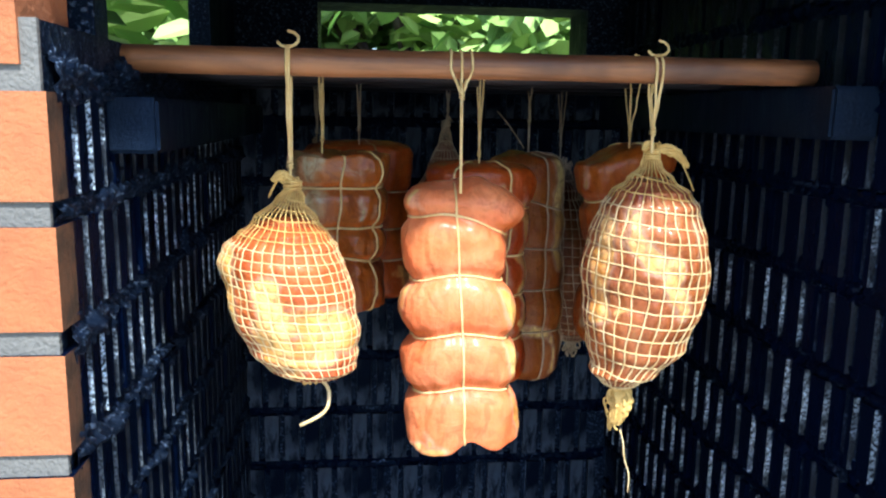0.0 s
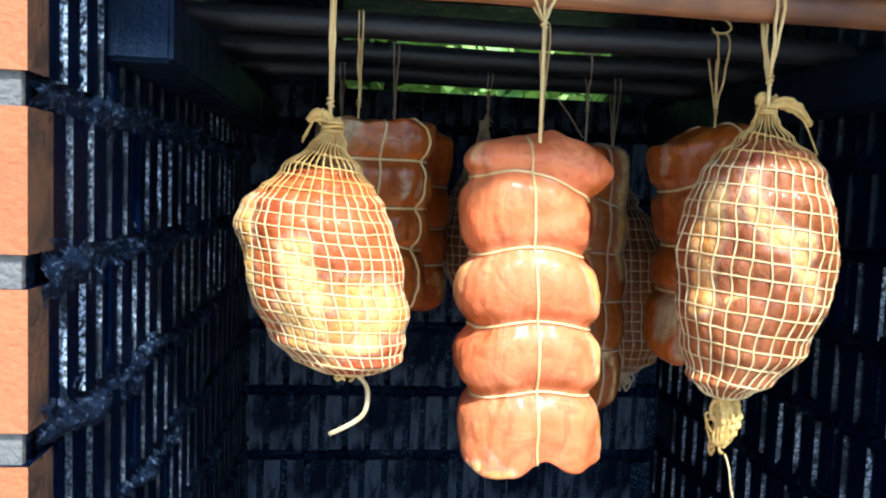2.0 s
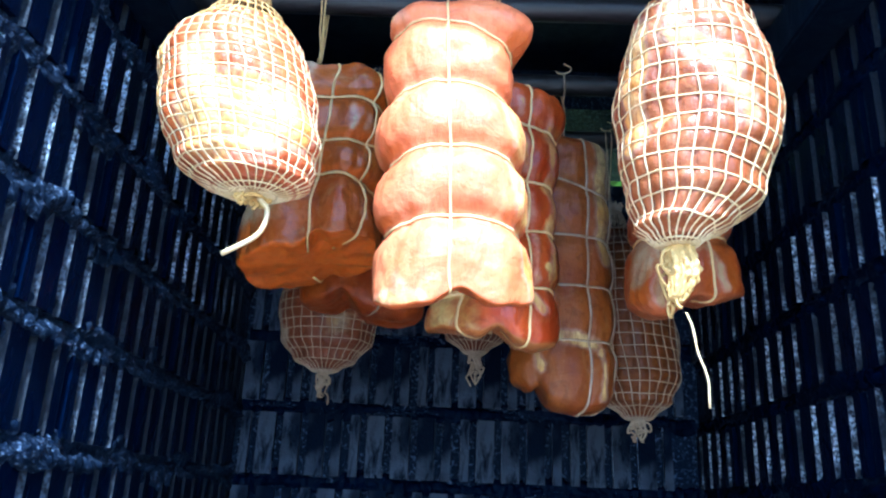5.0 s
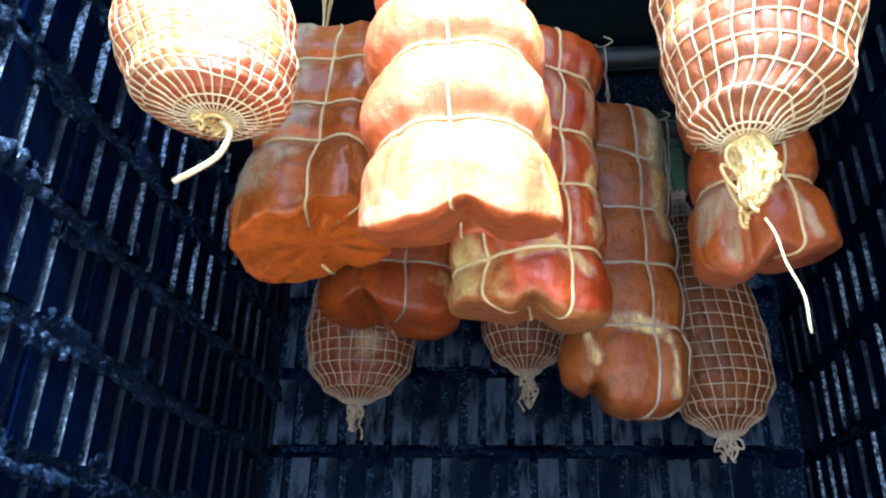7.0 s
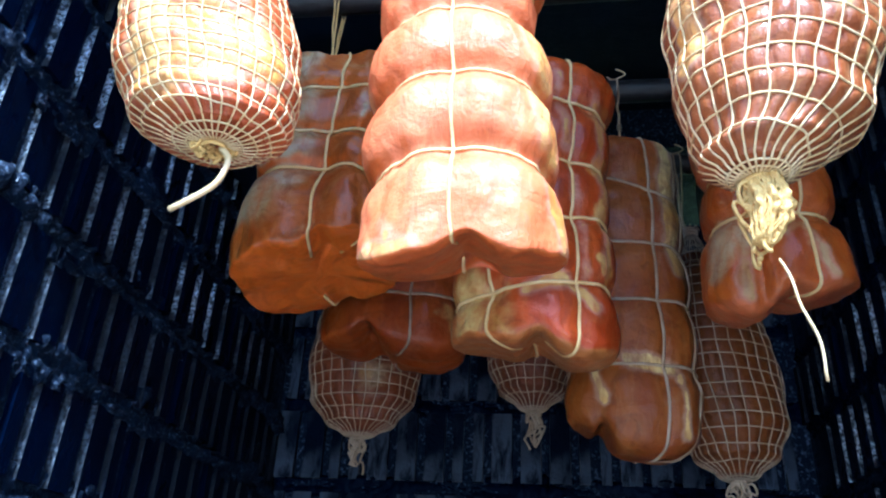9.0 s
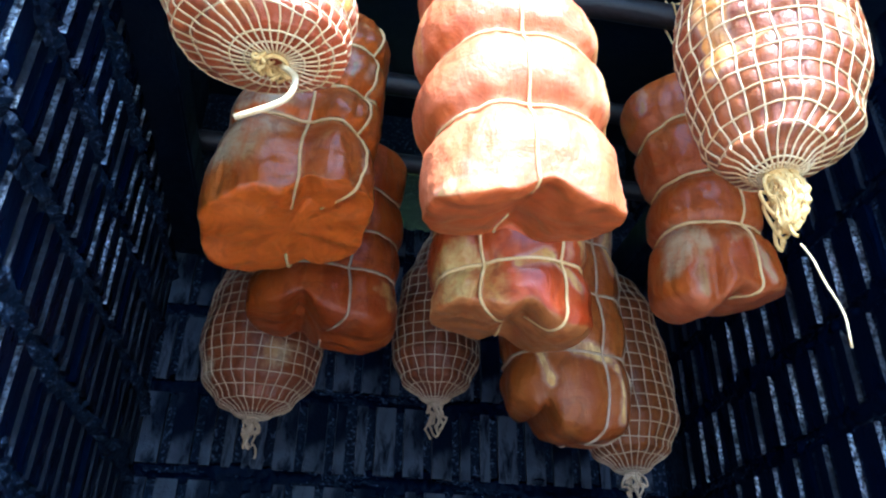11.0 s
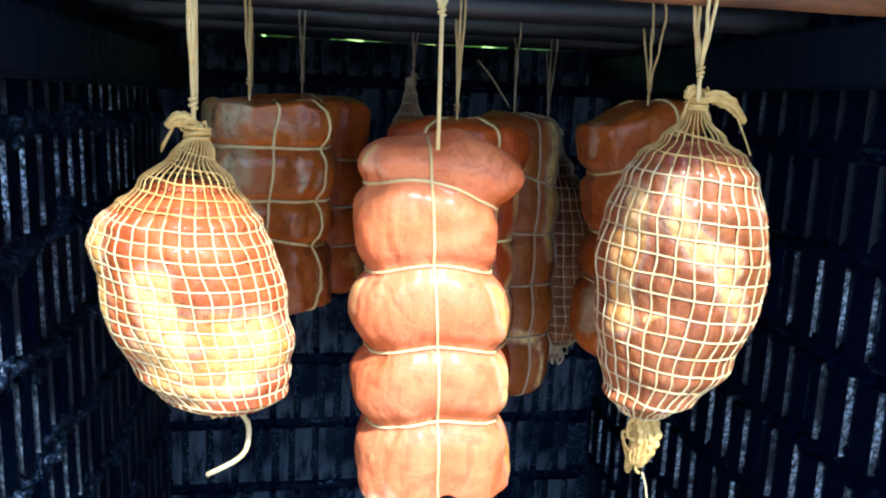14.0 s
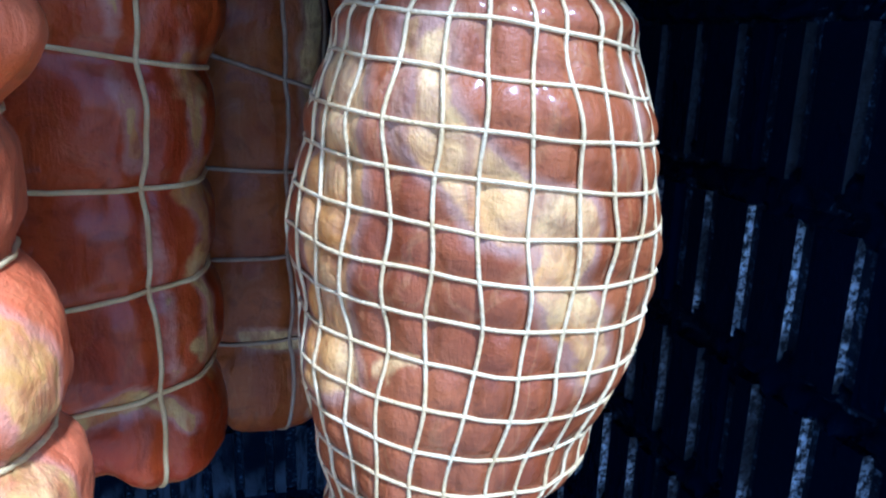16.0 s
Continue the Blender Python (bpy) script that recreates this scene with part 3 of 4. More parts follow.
# ---- netted roasts ----
def netted_roast(name, label, at, profile, flat, material, net_material, columns, row, neck, hang=None, seed=0, net_r=0.0008, puff=0.0016,
                 tassel=0.05, tail=0.0, lumps=(), bend=(), group="smoked meats hanging in the smokehouse", skew=0.0, tail_x=0.0, flaps=(), tail_r=0.0014, pouch=0.0, curl=0.009):
    """A roast in an elastic net. profile: (height, radius) from the foot of the meat up; neck: (height, radius) of the net above it."""
    foot = Vector(at)
    thing = tagged(new(name), label, "smoked meat", group)
    thing.location = foot
    z0, z1 = profile[0][0], profile[-1][0]

    def radius(ang, z, puffed=True):
        r = lerp_table(profile, z)[0]
        ca, sa = math.cos(ang), math.sin(ang)
        q = Vector((ca * 1.6, sa * 1.6, z * 24 + seed * 5.3))
        f = 1 + 0.07 * noise.noise(q) + 0.025 * noise.noise(q * 2.7)
        for la, lz, amt, wa, wz in lumps:
            d = (ang - radians(la) + math.pi) % math.tau - math.pi
            f += amt * math.exp(-(d / wa) ** 2 - ((z - lz) / wz) ** 2)
        r *= f
        if puffed:
            cell = abs(math.sin(columns * ang / 2)) ** 0.6 * abs(math.sin(math.pi * (z + skew * ca) / row)) ** 0.6
            r += puff * (cell - 0.7) * min(1.0, r / 0.03)
        return max(r, 0.0)

    def centre(z):
        return lerp_table(bend, z) if bend else (0.0, 0.0)

    def skin(ang, u):
        z = z0 + (z1 - z0) * (u + 0.6 * (0.5 - 0.5 * math.cos(math.pi * u) - u))
        r = radius(ang, z)
        dx, dy = centre(z)
        return Vector((dx + r * math.cos(ang), dy + r * flat * math.sin(ang), z))

    part("meat", Soup().grid(skin, columns * 6, 150).make("meat", material, True), thing)

    def net(ang, z):
        dx, dy = centre(z)
        cone = lerp_table(neck, z)[0]
        r = max(radius(ang, z, False) if z < z1 else 0.0, cone) + net_r * 0.5 - puff * 0.35
        return Vector((dx + r * math.cos(ang), dy + r * flat * math.sin(ang), z))

    s = Soup()
    low, high = z0 + 0.004, neck[-1][0]

    def under(ang, q):
        """The net drawn in below the foot, from the knot (q = 0) to the lowest row."""
        rim = net(ang, low)
        dx, dy = centre(z0)
        knot = Vector((dx + 0.006 * math.cos(ang), dy + 0.006 * math.sin(ang), 0))
        p = knot.lerp(rim, q)
        p.z = z0 - 0.0009 + (rim.z - z0 + 0.0009) * q ** 3.2
        return p
    join, drawn = int(70 * (neck[2][0] - low) / (high - low)), Soup()
    for i in range(columns):
        ang = i * math.tau / columns
        s.tube([under(ang + 0.05 * noise.noise((i * 3.3, 0, seed)), k / 6) for k in range(6)] + [net(ang + 0.05 * noise.noise((i * 3.3, k * 0.12, seed)), low + (high - low) * k / 70) for k in range(join + 1)], net_r, 5)
        drawn.tube([net(ang + 0.05 * noise.noise((i * 3.3, k * 0.12, seed)), low + (high - low) * k / 70) for k in range(join, 71)], net_r * 0.85, 5)
    for q in (0.42, 0.74):
        s.tube([under(k * math.tau / 40, q) for k in range(40)], net_r, 5, True)
    z = math.ceil((low + 0.004) / row) * row
    while z < high - 0.012:
        pts = []
        for k in range(columns * 2):
            ang = k * math.tau / (columns * 2)
            pts.append(net(ang, min(high, max(low, z - skew * math.cos(ang) + 0.0012 * noise.noise((z * 90, math.cos(ang) * 2, math.sin(ang) * 2 + seed))))))
        (s if z < neck[2][0] else drawn).tube(pts, net_r, 5, True)
        z += row
    part("net_neck", drawn.make("net_neck", M_GATHER if net_material is M_NET else net_material, True), thing)
    part("netting", s.make("netting", net_material, True), thing)

    # the gathered net at the top, wound with twine
    rng = random.Random(seed + 11)
    s = Soup()
    dx, dy = centre(high)
    for k in range(4):
        rr = neck[-1][1] + 0.001 + 0.0012 * rng.random()
        tilt = rng.uniform(-0.25, 0.25)
        s.tube([Vector((dx + rr * math.cos(a), dy + rr * math.sin(a), high - 0.004 + k * 0.0022 + tilt * rr * math.cos(a + k))) for a in [i * math.tau / 16 for i in range(16)]], 0.0013, 5, True)
    for k in range(5):
        a0 = rng.uniform(0, math.tau)
        reach = rng.uniform(0.006, 0.014)
        up = rng.uniform(0.002, 0.012)
        base = Vector((dx, dy, high))
        s.tube([base + Vector((math.cos(a0) * reach * q, 0.6 * math.sin(a0) * reach * q, up * math.sin(q * 2.4) + 0.003 * math.sin(q * 9 + k))) for q in [i / 7 for i in range(8)]], 0.0008, 5)
    for fx, fy, fz in flaps:
        s.crinkle(lambda q: Vector((dx + fx * q, dy - fy * q, high + 0.002 + fz * q * q + 0.008 * math.sin(q * 2.2))), 0.0042, 7, seed + fx * 90)
        for k in range(3):
            w = rng.uniform(-0.003, 0.003)
            s.tube([Vector((dx + fx * (0.7 + 0.5 * q), dy - fy, high + 0.002 + fz * (0.7 + 0.5 * q) ** 2 + 0.006 - 0.010 * q + w * q)) for q in [i / 5 for i in range(6)]], 0.0007, 4)
    part("top_knot", s.make("top_knot", M_GATHER if net_material is M_NET else net_material, True), thing, kind="stuff")

    # the gathered net below, its tassel and tail
    s = Soup()
    dx, dy = centre(z0)
    for k in range(3):
        s.tube([Vector((dx + 0.0065 * math.cos(a), dy + 0.0065 * math.sin(a), z0 + 0.0025 - k * 0.0025)) for a in [i * math.tau / 14 for i in range(14)]], 0.0015, 5, True)
    for k in range(12):
        a0, reach, drop = rng.uniform(0, math.tau), rng.uniform(0.001, 0.0075), tassel * rng.uniform(0.35, 1.0)
        s.tube([Vector((dx + math.cos(a0) * (0.004 + reach * math.sin(q * 2.6)) + 0.0035 * math.sin(q * 9 + k * 2), dy + math.sin(a0) * (0.004 + reach * math.sin(q * 2.6)), z0 + 0.002 - drop * q + 0.003 * math.sin(q * 14 + k))) for q in [i / 15 for i in range(16)]], 0.0012, 5)
    if pouch:
        def hangs(q):
            return Vector((dx + 0.004 * math.sin(q * 4), dy - 0.002 * q, z0 + 0.003 - pouch * q))

        def fold(ang, u):
            return hangs(u) + Vector((math.cos(ang), 0.9 * math.sin(ang), 0)) * (0.0088 * (0.35 + 0.75 * math.sin(math.pi * min(1, 0.15 + 0.8 * u)) ** 1.2))
        s.crinkle(hangs, 0.0088, 8, seed)
        for k in range(46):
            a0, tw = rng.uniform(0, math.tau), rng.uniform(-2.5, 2.5)
            s.tube([fold(a0 + tw * q, 0.04 + 0.9 * q) * 1.0 + Vector((math.cos(a0 + tw * q), math.sin(a0 + tw * q), 0)) * 0.0007 for q in [i / 13 for i in range(14)]], 0.00055, 4)
        for k in range(13):
            s.tube([fold(i * math.tau / 20, min(0.97, max(0.04, 0.06 + k * 0.07 + 0.05 * math.sin(i * 0.9 + k * 2.1)))) for i in range(20)], 0.00055, 4, True)
    part("tassel", s.make("tassel", M_GATHER if net_material is M_NET else net_material, True), thing, kind="stuff")
    if tail:
        s = Soup().tube([Vector((dx + 0.004 + tail_x * q * q + curl * math.sin(q * 2.6) + 0.001 * math.sin(q * 11), dy - 0.008 * math.sin(q * 2.2), z0 - 0.003 - pouch - tail * q)) for q in [i / 15 for i in range(16)]], tail_r, 6)
        part("tail_string", s.make("tail_string", net_material, True), thing)
    if hang:
        hanging_string(thing, foot, hang[0], hang[1], hang[2], net_material if net_material is M_NETDARK else M_TWINE, *hang[3:])
    return thing


PALE = (0.78, 0.49, 0.16)

# front row
# dark band under the foot: red lean, with the underside's shade in the colour
netted_roast("netted_roast", "pale fatty smoked pork in a cream elastic net", (-0.185, 0.187, 1.266),
             [(0.0, 0.004), (0.003, 0.030), (0.010, 0.041), (0.024, 0.0500), (0.05, 0.0555), (0.08, 0.0580), (0.105, 0.0555), (0.122, 0.0500), (0.135, 0.040), (0.146, 0.024), (0.151, 0.002)], 0.92,
             meat("meat_pale_fat", (0.45, 0.150, 0.14), (0.32, 0.078, 0.06), PALE, 0.36,
                  ((0.040, -0.036, 0.050, 0.018),), bands=(
                      (-0.068, -0.016, 0.116, -0.062, -0.018, 0.068, 0.016), (-0.024, -0.048, 0.092, -0.014, -0.056, 0.056, 0.011), (-0.014, -0.056, 0.060, 0.022, -0.053, 0.066, 0.013),
                      (0.022, -0.053, 0.058, 0.050, -0.035, 0.048, 0.018), (-0.024, -0.050, 0.042, -0.010, -0.045, 0.014, 0.019), (-0.002, -0.054, 0.032, 0.030, -0.050, 0.032, 0.016), (-0.016, -0.026, 0.000, 0.036, -0.022, 0.001, 0.024, (0.25, 0.050, 0.012)))), M_NET, 34, 0.0088,
             [(0.0, 0.0), (0.116, 0.0), (0.130, 0.043), (0.148, 0.030), (0.165, 0.014), (0.180, 0.006)],
             (-0.189, 0.19, 1.444, 2, 0.0014, 0.0022, 3, True), 3, tassel=0.010, tail=0.044, tail_x=-0.026, tail_r=0.0018, curl=0.016, lumps=((165, 0.112, 0.14, 0.7, 0.028), (0, 0.04, 0.05, 0.7, 0.03)),
             bend=((0.0, 0.017, -0.010), (0.03, 0.005, 0.0), (0.07, -0.004, 0.0), (0.12, -0.012, 0.0), (0.15, -0.009, 0.0), (0.18, -0.002, 0.0)), skew=0.004, net_r=0.00058, flaps=((-0.018, 0.004, -0.006),))

tied_roast("tied_roast", "salmon-orange smoked pork roll tied with light twine", (-0.028, 0.207, 1.183), (0.0575, 0.050, 0.265),
           meat("meat_salmon", (0.64, 0.240, 0.34), (0.57, 0.165, 0.18), (0.72, 0.48, 0.16), 0.24, ((-0.056, -0.010, 0.25, 0.010),), (0.50, 0.11, 0.018), 0.42, coat=0.18, sheen=0.24, bands=(
               (0.040, -0.038, 0.222, 0.046, -0.034, 0.186, 0.0050), (0.046, -0.034, 0.168, 0.056, -0.020, 0.122, 0.012), (0.050, -0.030, 0.110, 0.057, -0.018, 0.070, 0.0125), (0.054, -0.026, 0.052, 0.056, -0.020, 0.018, 0.006),
               (-0.052, -0.038, 0.006, -0.026, -0.048, 0.002, 0.008), (-0.054, -0.020, 0.252, -0.050, -0.028, 0.238, 0.010), (-0.018, -0.048, 0.236, -0.016, -0.050, 0.212, 0.0035), (-0.060, -0.008, 0.165, -0.064, -0.002, 0.120, 0.010), (-0.040, -0.040, 0.040, -0.030, -0.046, 0.014, 0.003))),
           M_TWINE, [(0.838, -0.032, 0.048), (0.640, 0.0, 0.035), (0.430, 0.0, 0.035), (0.230, 0.005, 0.030)], [-91, 92],
           bend=((0.0, 0.003, 0.0), (0.4, 0.001, 0.0), (0.85, -0.006, 0.010), (1.0, -0.007, 0.012)), ends_top=11.0, lobes=((-22, 0.92, 0.32, 0.55, 0.11), (-15, 0.71, -0.05, 0.6, 0.06), (180, 0.55, 0.08, 0.6, 0.09), (0, 0.53, -0.02, 0.5, 0.09), (0, 0.12, 0.03, 0.6, 0.1), (180, 0.33, 0.05, 0.5, 0.08)),
           bottom=((0.006, 0.012, 0.014), (-0.045, 0.02, -0.005)), top=((0.030, 0.018, 0.005), (-0.004, 0.010, -0.001)), seed=2, twine_r=0.0011, pinch=0.125, rough=1.05, ends=90.0, back_lift=0.034,
           hang=(-0.034, 0.19, 1.440, 3, 0.0012, 0.010, 1, False, 0.088, 0.170), taper=((0.0, 0.98, 0.95), (0.4, 1.0, 1.0), (0.75, 0.91, 0.96), (1.0, 0.96, 0.95)))

# dark red bands at its top put the lintel's shade into the colour
netted_roast("netted_roast", "egg-shaped smoked ham in a cream elastic net", (0.157, 0.207, 1.245),
             [(0.0, 0.003), (0.004, 0.020), (0.015, 0.034), (0.04, 0.049), (0.08, 0.0580), (0.115, 0.0605), (0.15, 0.057), (0.18, 0.048), (0.195, 0.038), (0.205, 0.024), (0.210, 0.002)], 1.03,
             meat("meat_ham_egg", (0.29, 0.118, 0.13), (0.20, 0.064, 0.06), (0.66, 0.42, 0.15), 0.28,
                  ((-0.036, -0.046, 0.085, 0.007), (0.045, -0.045, 0.05, 0.011)), coat=0.26, sheen=0.16, vein_amount=0.10, bands=(
                      (-0.028, -0.042, 0.178, -0.027, -0.052, 0.152, 0.007), (-0.027, -0.052, 0.152, -0.012, -0.060, 0.134, 0.009), (-0.012, -0.060, 0.134, 0.008, -0.062, 0.126, 0.008),
                      (0.008, -0.062, 0.126, 0.012, -0.061, 0.098, 0.007), (-0.050, -0.030, 0.160, -0.056, -0.026, 0.122, 0.0135), (-0.056, -0.026, 0.122, -0.055, -0.028, 0.078, 0.0125), (0.012, -0.061, 0.104, 0.024, -0.058, 0.084, 0.0075), (0.030, -0.045, 0.168, 0.032, -0.050, 0.140, 0.0035), (-0.020, -0.034, 0.198, 0.034, -0.032, 0.190, 0.014, (0.17, 0.028, 0.012)), (0.048, -0.020, 0.185, 0.058, -0.010, 0.150, 0.012, (0.17, 0.030, 0.014)))), M_NET, 27, 0.0138,
             [(0.0, 0.0), (0.170, 0.0), (0.190, 0.040), (0.207, 0.023), (0.220, 0.011), (0.232, 0.006)],
             (0.151, 0.19, 1.478, 2, 0.0013, 0.006, 5), 5, net_r=0.00070, puff=0.0021, tassel=0.055, tail=0.066, tail_x=0.009, tail_r=0.0007, pouch=0.046, curl=0.004, bend=((0.0, -0.023, -0.014), (0.04, -0.005, -0.003), (0.1, 0.002, 0.0), (0.23, -0.002, -0.012)), skew=0.006, lumps=((-30, 0.045, 0.06, 0.35, 0.02),), flaps=((0.034, 0.008, -0.022), (-0.010, 0.004, -0.006)))

# second row
tied_roast("tied_roast", "grey-brown smoked bacon piece with an orange cut end", (-0.156, 0.372, 1.280), (0.062, 0.060, 0.186),
           meat("meat_bacon", (0.37, 0.125, 0.040), (0.25, 0.066, 0.02), (0.40, 0.34, 0.21), 0.42, ((-0.055, -0.04, 0.05, 0.042), (-0.04, -0.055, 0.14, 0.038), (-0.045, -0.055, 0.09, 0.042), (-0.05, -0.05, 0.17, 0.04)), (0.60, 0.125, 0.004), coat=0.30, sheen=0.16, bands=((0.006, -0.058, 0.185, 0.010, -0.058, 0.050, 0.0030), (0.030, -0.056, 0.18, 0.034, -0.056, 0.10, 0.0022), (0.048, -0.050, 0.13, 0.052, -0.048, 0.03, 0.0026), (-0.066, -0.030, 0.10, -0.066, -0.026, 0.01, 0.006))), M_TWINE,
           [(0.80, 0.0, 0.0), (0.56, 0.0, 0.0), (0.34, 0.0, 0.04)], [-88, -40, 90], bottom=((0.014, 0.009, 0.010), (-0.085, 0.06, -0.022), (0.060, 0.040, 0.014)), seed=4, power=3.0, ends=120.0, back_lift=-0.010,
           hang=(-0.168, 0.355, 1.462, 2, 0.0010, 0.004, 7, False), taper=((0.0, 1.02, 1.0), (0.6, 0.96, 0.95), (1.0, 0.92, 0.9)), pinch=0.085, lobes=((-88, 0.4, -0.10, 0.20, 0.5), (-40, 0.90, 0.05, 0.3, 0.06), (-40, 0.68, 0.05, 0.3, 0.07), (-40, 0.45, 0.06, 0.3, 0.07), (-40, 0.2, 0.06, 0.3, 0.08)), rough=1.5, bend=((0.0, -0.006, 0.0), (1.0, 0.006, 0.0)))

tied_roast("tied_roast", "red-brown tied smoked pork with a yellow fatty lobe", (0.012, 0.372, 1.190), (0.062, 0.052, 0.268),
           meat("meat_red_tied", (0.38, 0.080, 0.026), (0.26, 0.038, 0.012), (0.54, 0.38, 0.12), 0.25, ((-0.05, -0.035, 0.045, 0.03), (-0.055, 0.0, 0.03, 0.03), (0.052, -0.026, 0.20, 0.011), (0.054, -0.024, 0.16, 0.011), (0.055, -0.024, 0.12, 0.011), (0.054, -0.022, 0.07, 0.011), (-0.055, -0.03, 0.02, 0.045), (-0.05, 0.0, 0.12, 0.035)), (0.46, 0.16, 0.035), coat=0.26, sheen=0.15, bands=((-0.004, -0.050, 0.052, 0.022, -0.048, 0.058, 0.0055), (0.022, -0.048, 0.058, 0.046, -0.036, 0.040, 0.0045), (0.050, -0.030, 0.24, 0.054, -0.026, 0.07, 0.0040), (0.022, -0.050, 0.24, 0.036, -0.046, 0.13, 0.0034), (0.036, -0.046, 0.13, 0.040, -0.042, 0.06, 0.0028))), M_TWINE,
           [(0.83, -0.03, 0.0), (0.60, 0.0, 0.0), (0.40, 0.03, 0.0), (0.20, 0.03, 0.0)], [-62, -118, 90], bottom=((0.004, 0.012, 0.018), (0.042, 0.025, -0.004), (-0.04, 0.03, 0.014)), seed=6, ends=30.0, back_lift=0.022,
           hang=(0.010, 0.355, 1.447, 2, 0.0010, 0.004, 9, False), lobes=((0, 0.9, 0.12, 0.7, 0.08),), pinch=0.07)

tied_roast("tied_roast", "grey-red knobbly smoked pork bound with twine", (0.192, 0.378, 1.235), (0.060, 0.048, 0.244),
           meat("meat_knobbly", (0.37, 0.115, 0.038), (0.27, 0.060, 0.018), (0.42, 0.30, 0.16), 0.38, ((-0.04, -0.03, 0.05, 0.024), (0.0, -0.05, 0.06, 0.012)), (0.42, 0.11, 0.03), coat=0.26, sheen=0.15, bands=((-0.050, -0.020, 0.235, -0.050, -0.020, 0.195, 0.004), (-0.024, -0.044, 0.055, -0.030, -0.038, 0.006, 0.005), (0.012, -0.048, 0.06, 0.030, -0.040, 0.02, 0.0025))), M_TWINE,
           [(0.78, 0.06, 0.0), (0.52, 0.03, 0.0), (0.30, 0.0, 0.0)], [-75, 100], bottom=((0.0, 0.012, 0.012), (-0.03, 0.03, -0.012), (0.05, 0.03, 0.012)), seed=8, pinch=0.13, lobes=((-112, 0.06, -0.20, 0.16, 0.16), (-150, 0.62, -0.10, 0.5, 0.08)), top=((-0.05, 0.03, -0.020), (0.03, 0.03, 0.004)), ends=22.0, back_lift=0.02,
           hang=(0.187, 0.355, 1.472, 2, 0.0010, 0.012, 11, True), taper=((0.0, 0.90, 0.95), (0.5, 0.80, 0.9), (0.8, 0.95, 1.0), (1.0, 1.0, 1.0)))

# third row
tied_roast("tied_roast", "dark red tied smoked pork, two-lobed at the foot", (-0.128, 0.540, 1.262), (0.072, 0.052, 0.212),
           meat("meat_dark_red", (0.33, 0.088, 0.028), (0.23, 0.048, 0.015), (0.50, 0.36, 0.2), 0.28, ((0.06, -0.03, 0.03, 0.016),)), M_TWINEDARK,
           [(0.70, -0.02, 0.0), (0.45, 0.0, 0.0), (0.25, 0.0, 0.0)], [-75, 90], bottom=((-0.02, 0.012, 0.022), (-0.05, 0.03, 0.010), (0.05, 0.03, -0.008)), seed=10, ends=26.0,
           hang=(-0.127, 0.505, 1.470, 2, 0.0009, 0.006, 13, False), pinch=0.05)

loin = tied_roast("tied_roast", "long brown smoked loin tied with thin twine", (0.094, 0.486, 1.154), (0.058, 0.048, 0.310),
           meat("meat_brown_loin", (0.25, 0.094, 0.046), (0.19, 0.055, 0.024), (0.66, 0.50, 0.20), 0.24, bands=(
               (0.041, -0.035, 0.305, 0.043, -0.034, 0.165, 0.0090), (-0.006, -0.047, 0.077, 0.030, -0.042, 0.071, 0.0065), (0.034, -0.040, 0.070, 0.038, -0.036, 0.015, 0.0028), (-0.034, -0.036, 0.072, -0.026, -0.044, 0.040, 0.0030))), M_TWINEDARK,
           [(0.80, -0.05, 0.0), (0.60, -0.01, 0.0), (0.42, 0.0, 0.0), (0.235, 0.0, 0.0)], [-70, -20, 90], lobes=((-122, 0.06, -0.07, 0.10, 0.16), (-150, 0.10, 0.10, 0.4, 0.08)), bottom=((-0.028, 0.006, 0.018), (-0.05, 0.02, 0.022), (0.02, 0.03, -0.006)), seed=12, ends=22.0, back_lift=0.015,
           hang=(0.100, 0.505, 1.455, 1, 0.0011, 0.004, 15, True, 0.05), pinch=0.05, taper=((0.0, 0.9, 0.95), (0.2, 1.0, 1.0), (1.0, 0.92, 0.95)))

part("loose_string", Soup().tube([(-0.043 + 0.037 * q, -0.014, 0.362 - 0.046 * q + 0.002 * math.sin(q * 4)) for q in [i / 7 for i in range(8)]], 0.0008, 5).make("loose_string", M_TWINEDARK, True), loin)

netted_roast("netted_roast", "brown smoked ham in a brown net", (0.190, 0.590, 1.168),
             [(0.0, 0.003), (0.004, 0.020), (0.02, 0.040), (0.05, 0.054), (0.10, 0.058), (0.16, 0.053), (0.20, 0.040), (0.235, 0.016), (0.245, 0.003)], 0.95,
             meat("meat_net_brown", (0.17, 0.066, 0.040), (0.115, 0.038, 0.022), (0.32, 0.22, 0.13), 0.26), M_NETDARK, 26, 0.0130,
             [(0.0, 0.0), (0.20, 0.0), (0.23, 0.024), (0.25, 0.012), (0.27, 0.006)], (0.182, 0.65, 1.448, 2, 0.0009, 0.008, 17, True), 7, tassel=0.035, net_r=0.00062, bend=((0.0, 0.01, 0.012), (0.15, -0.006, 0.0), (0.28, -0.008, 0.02)))

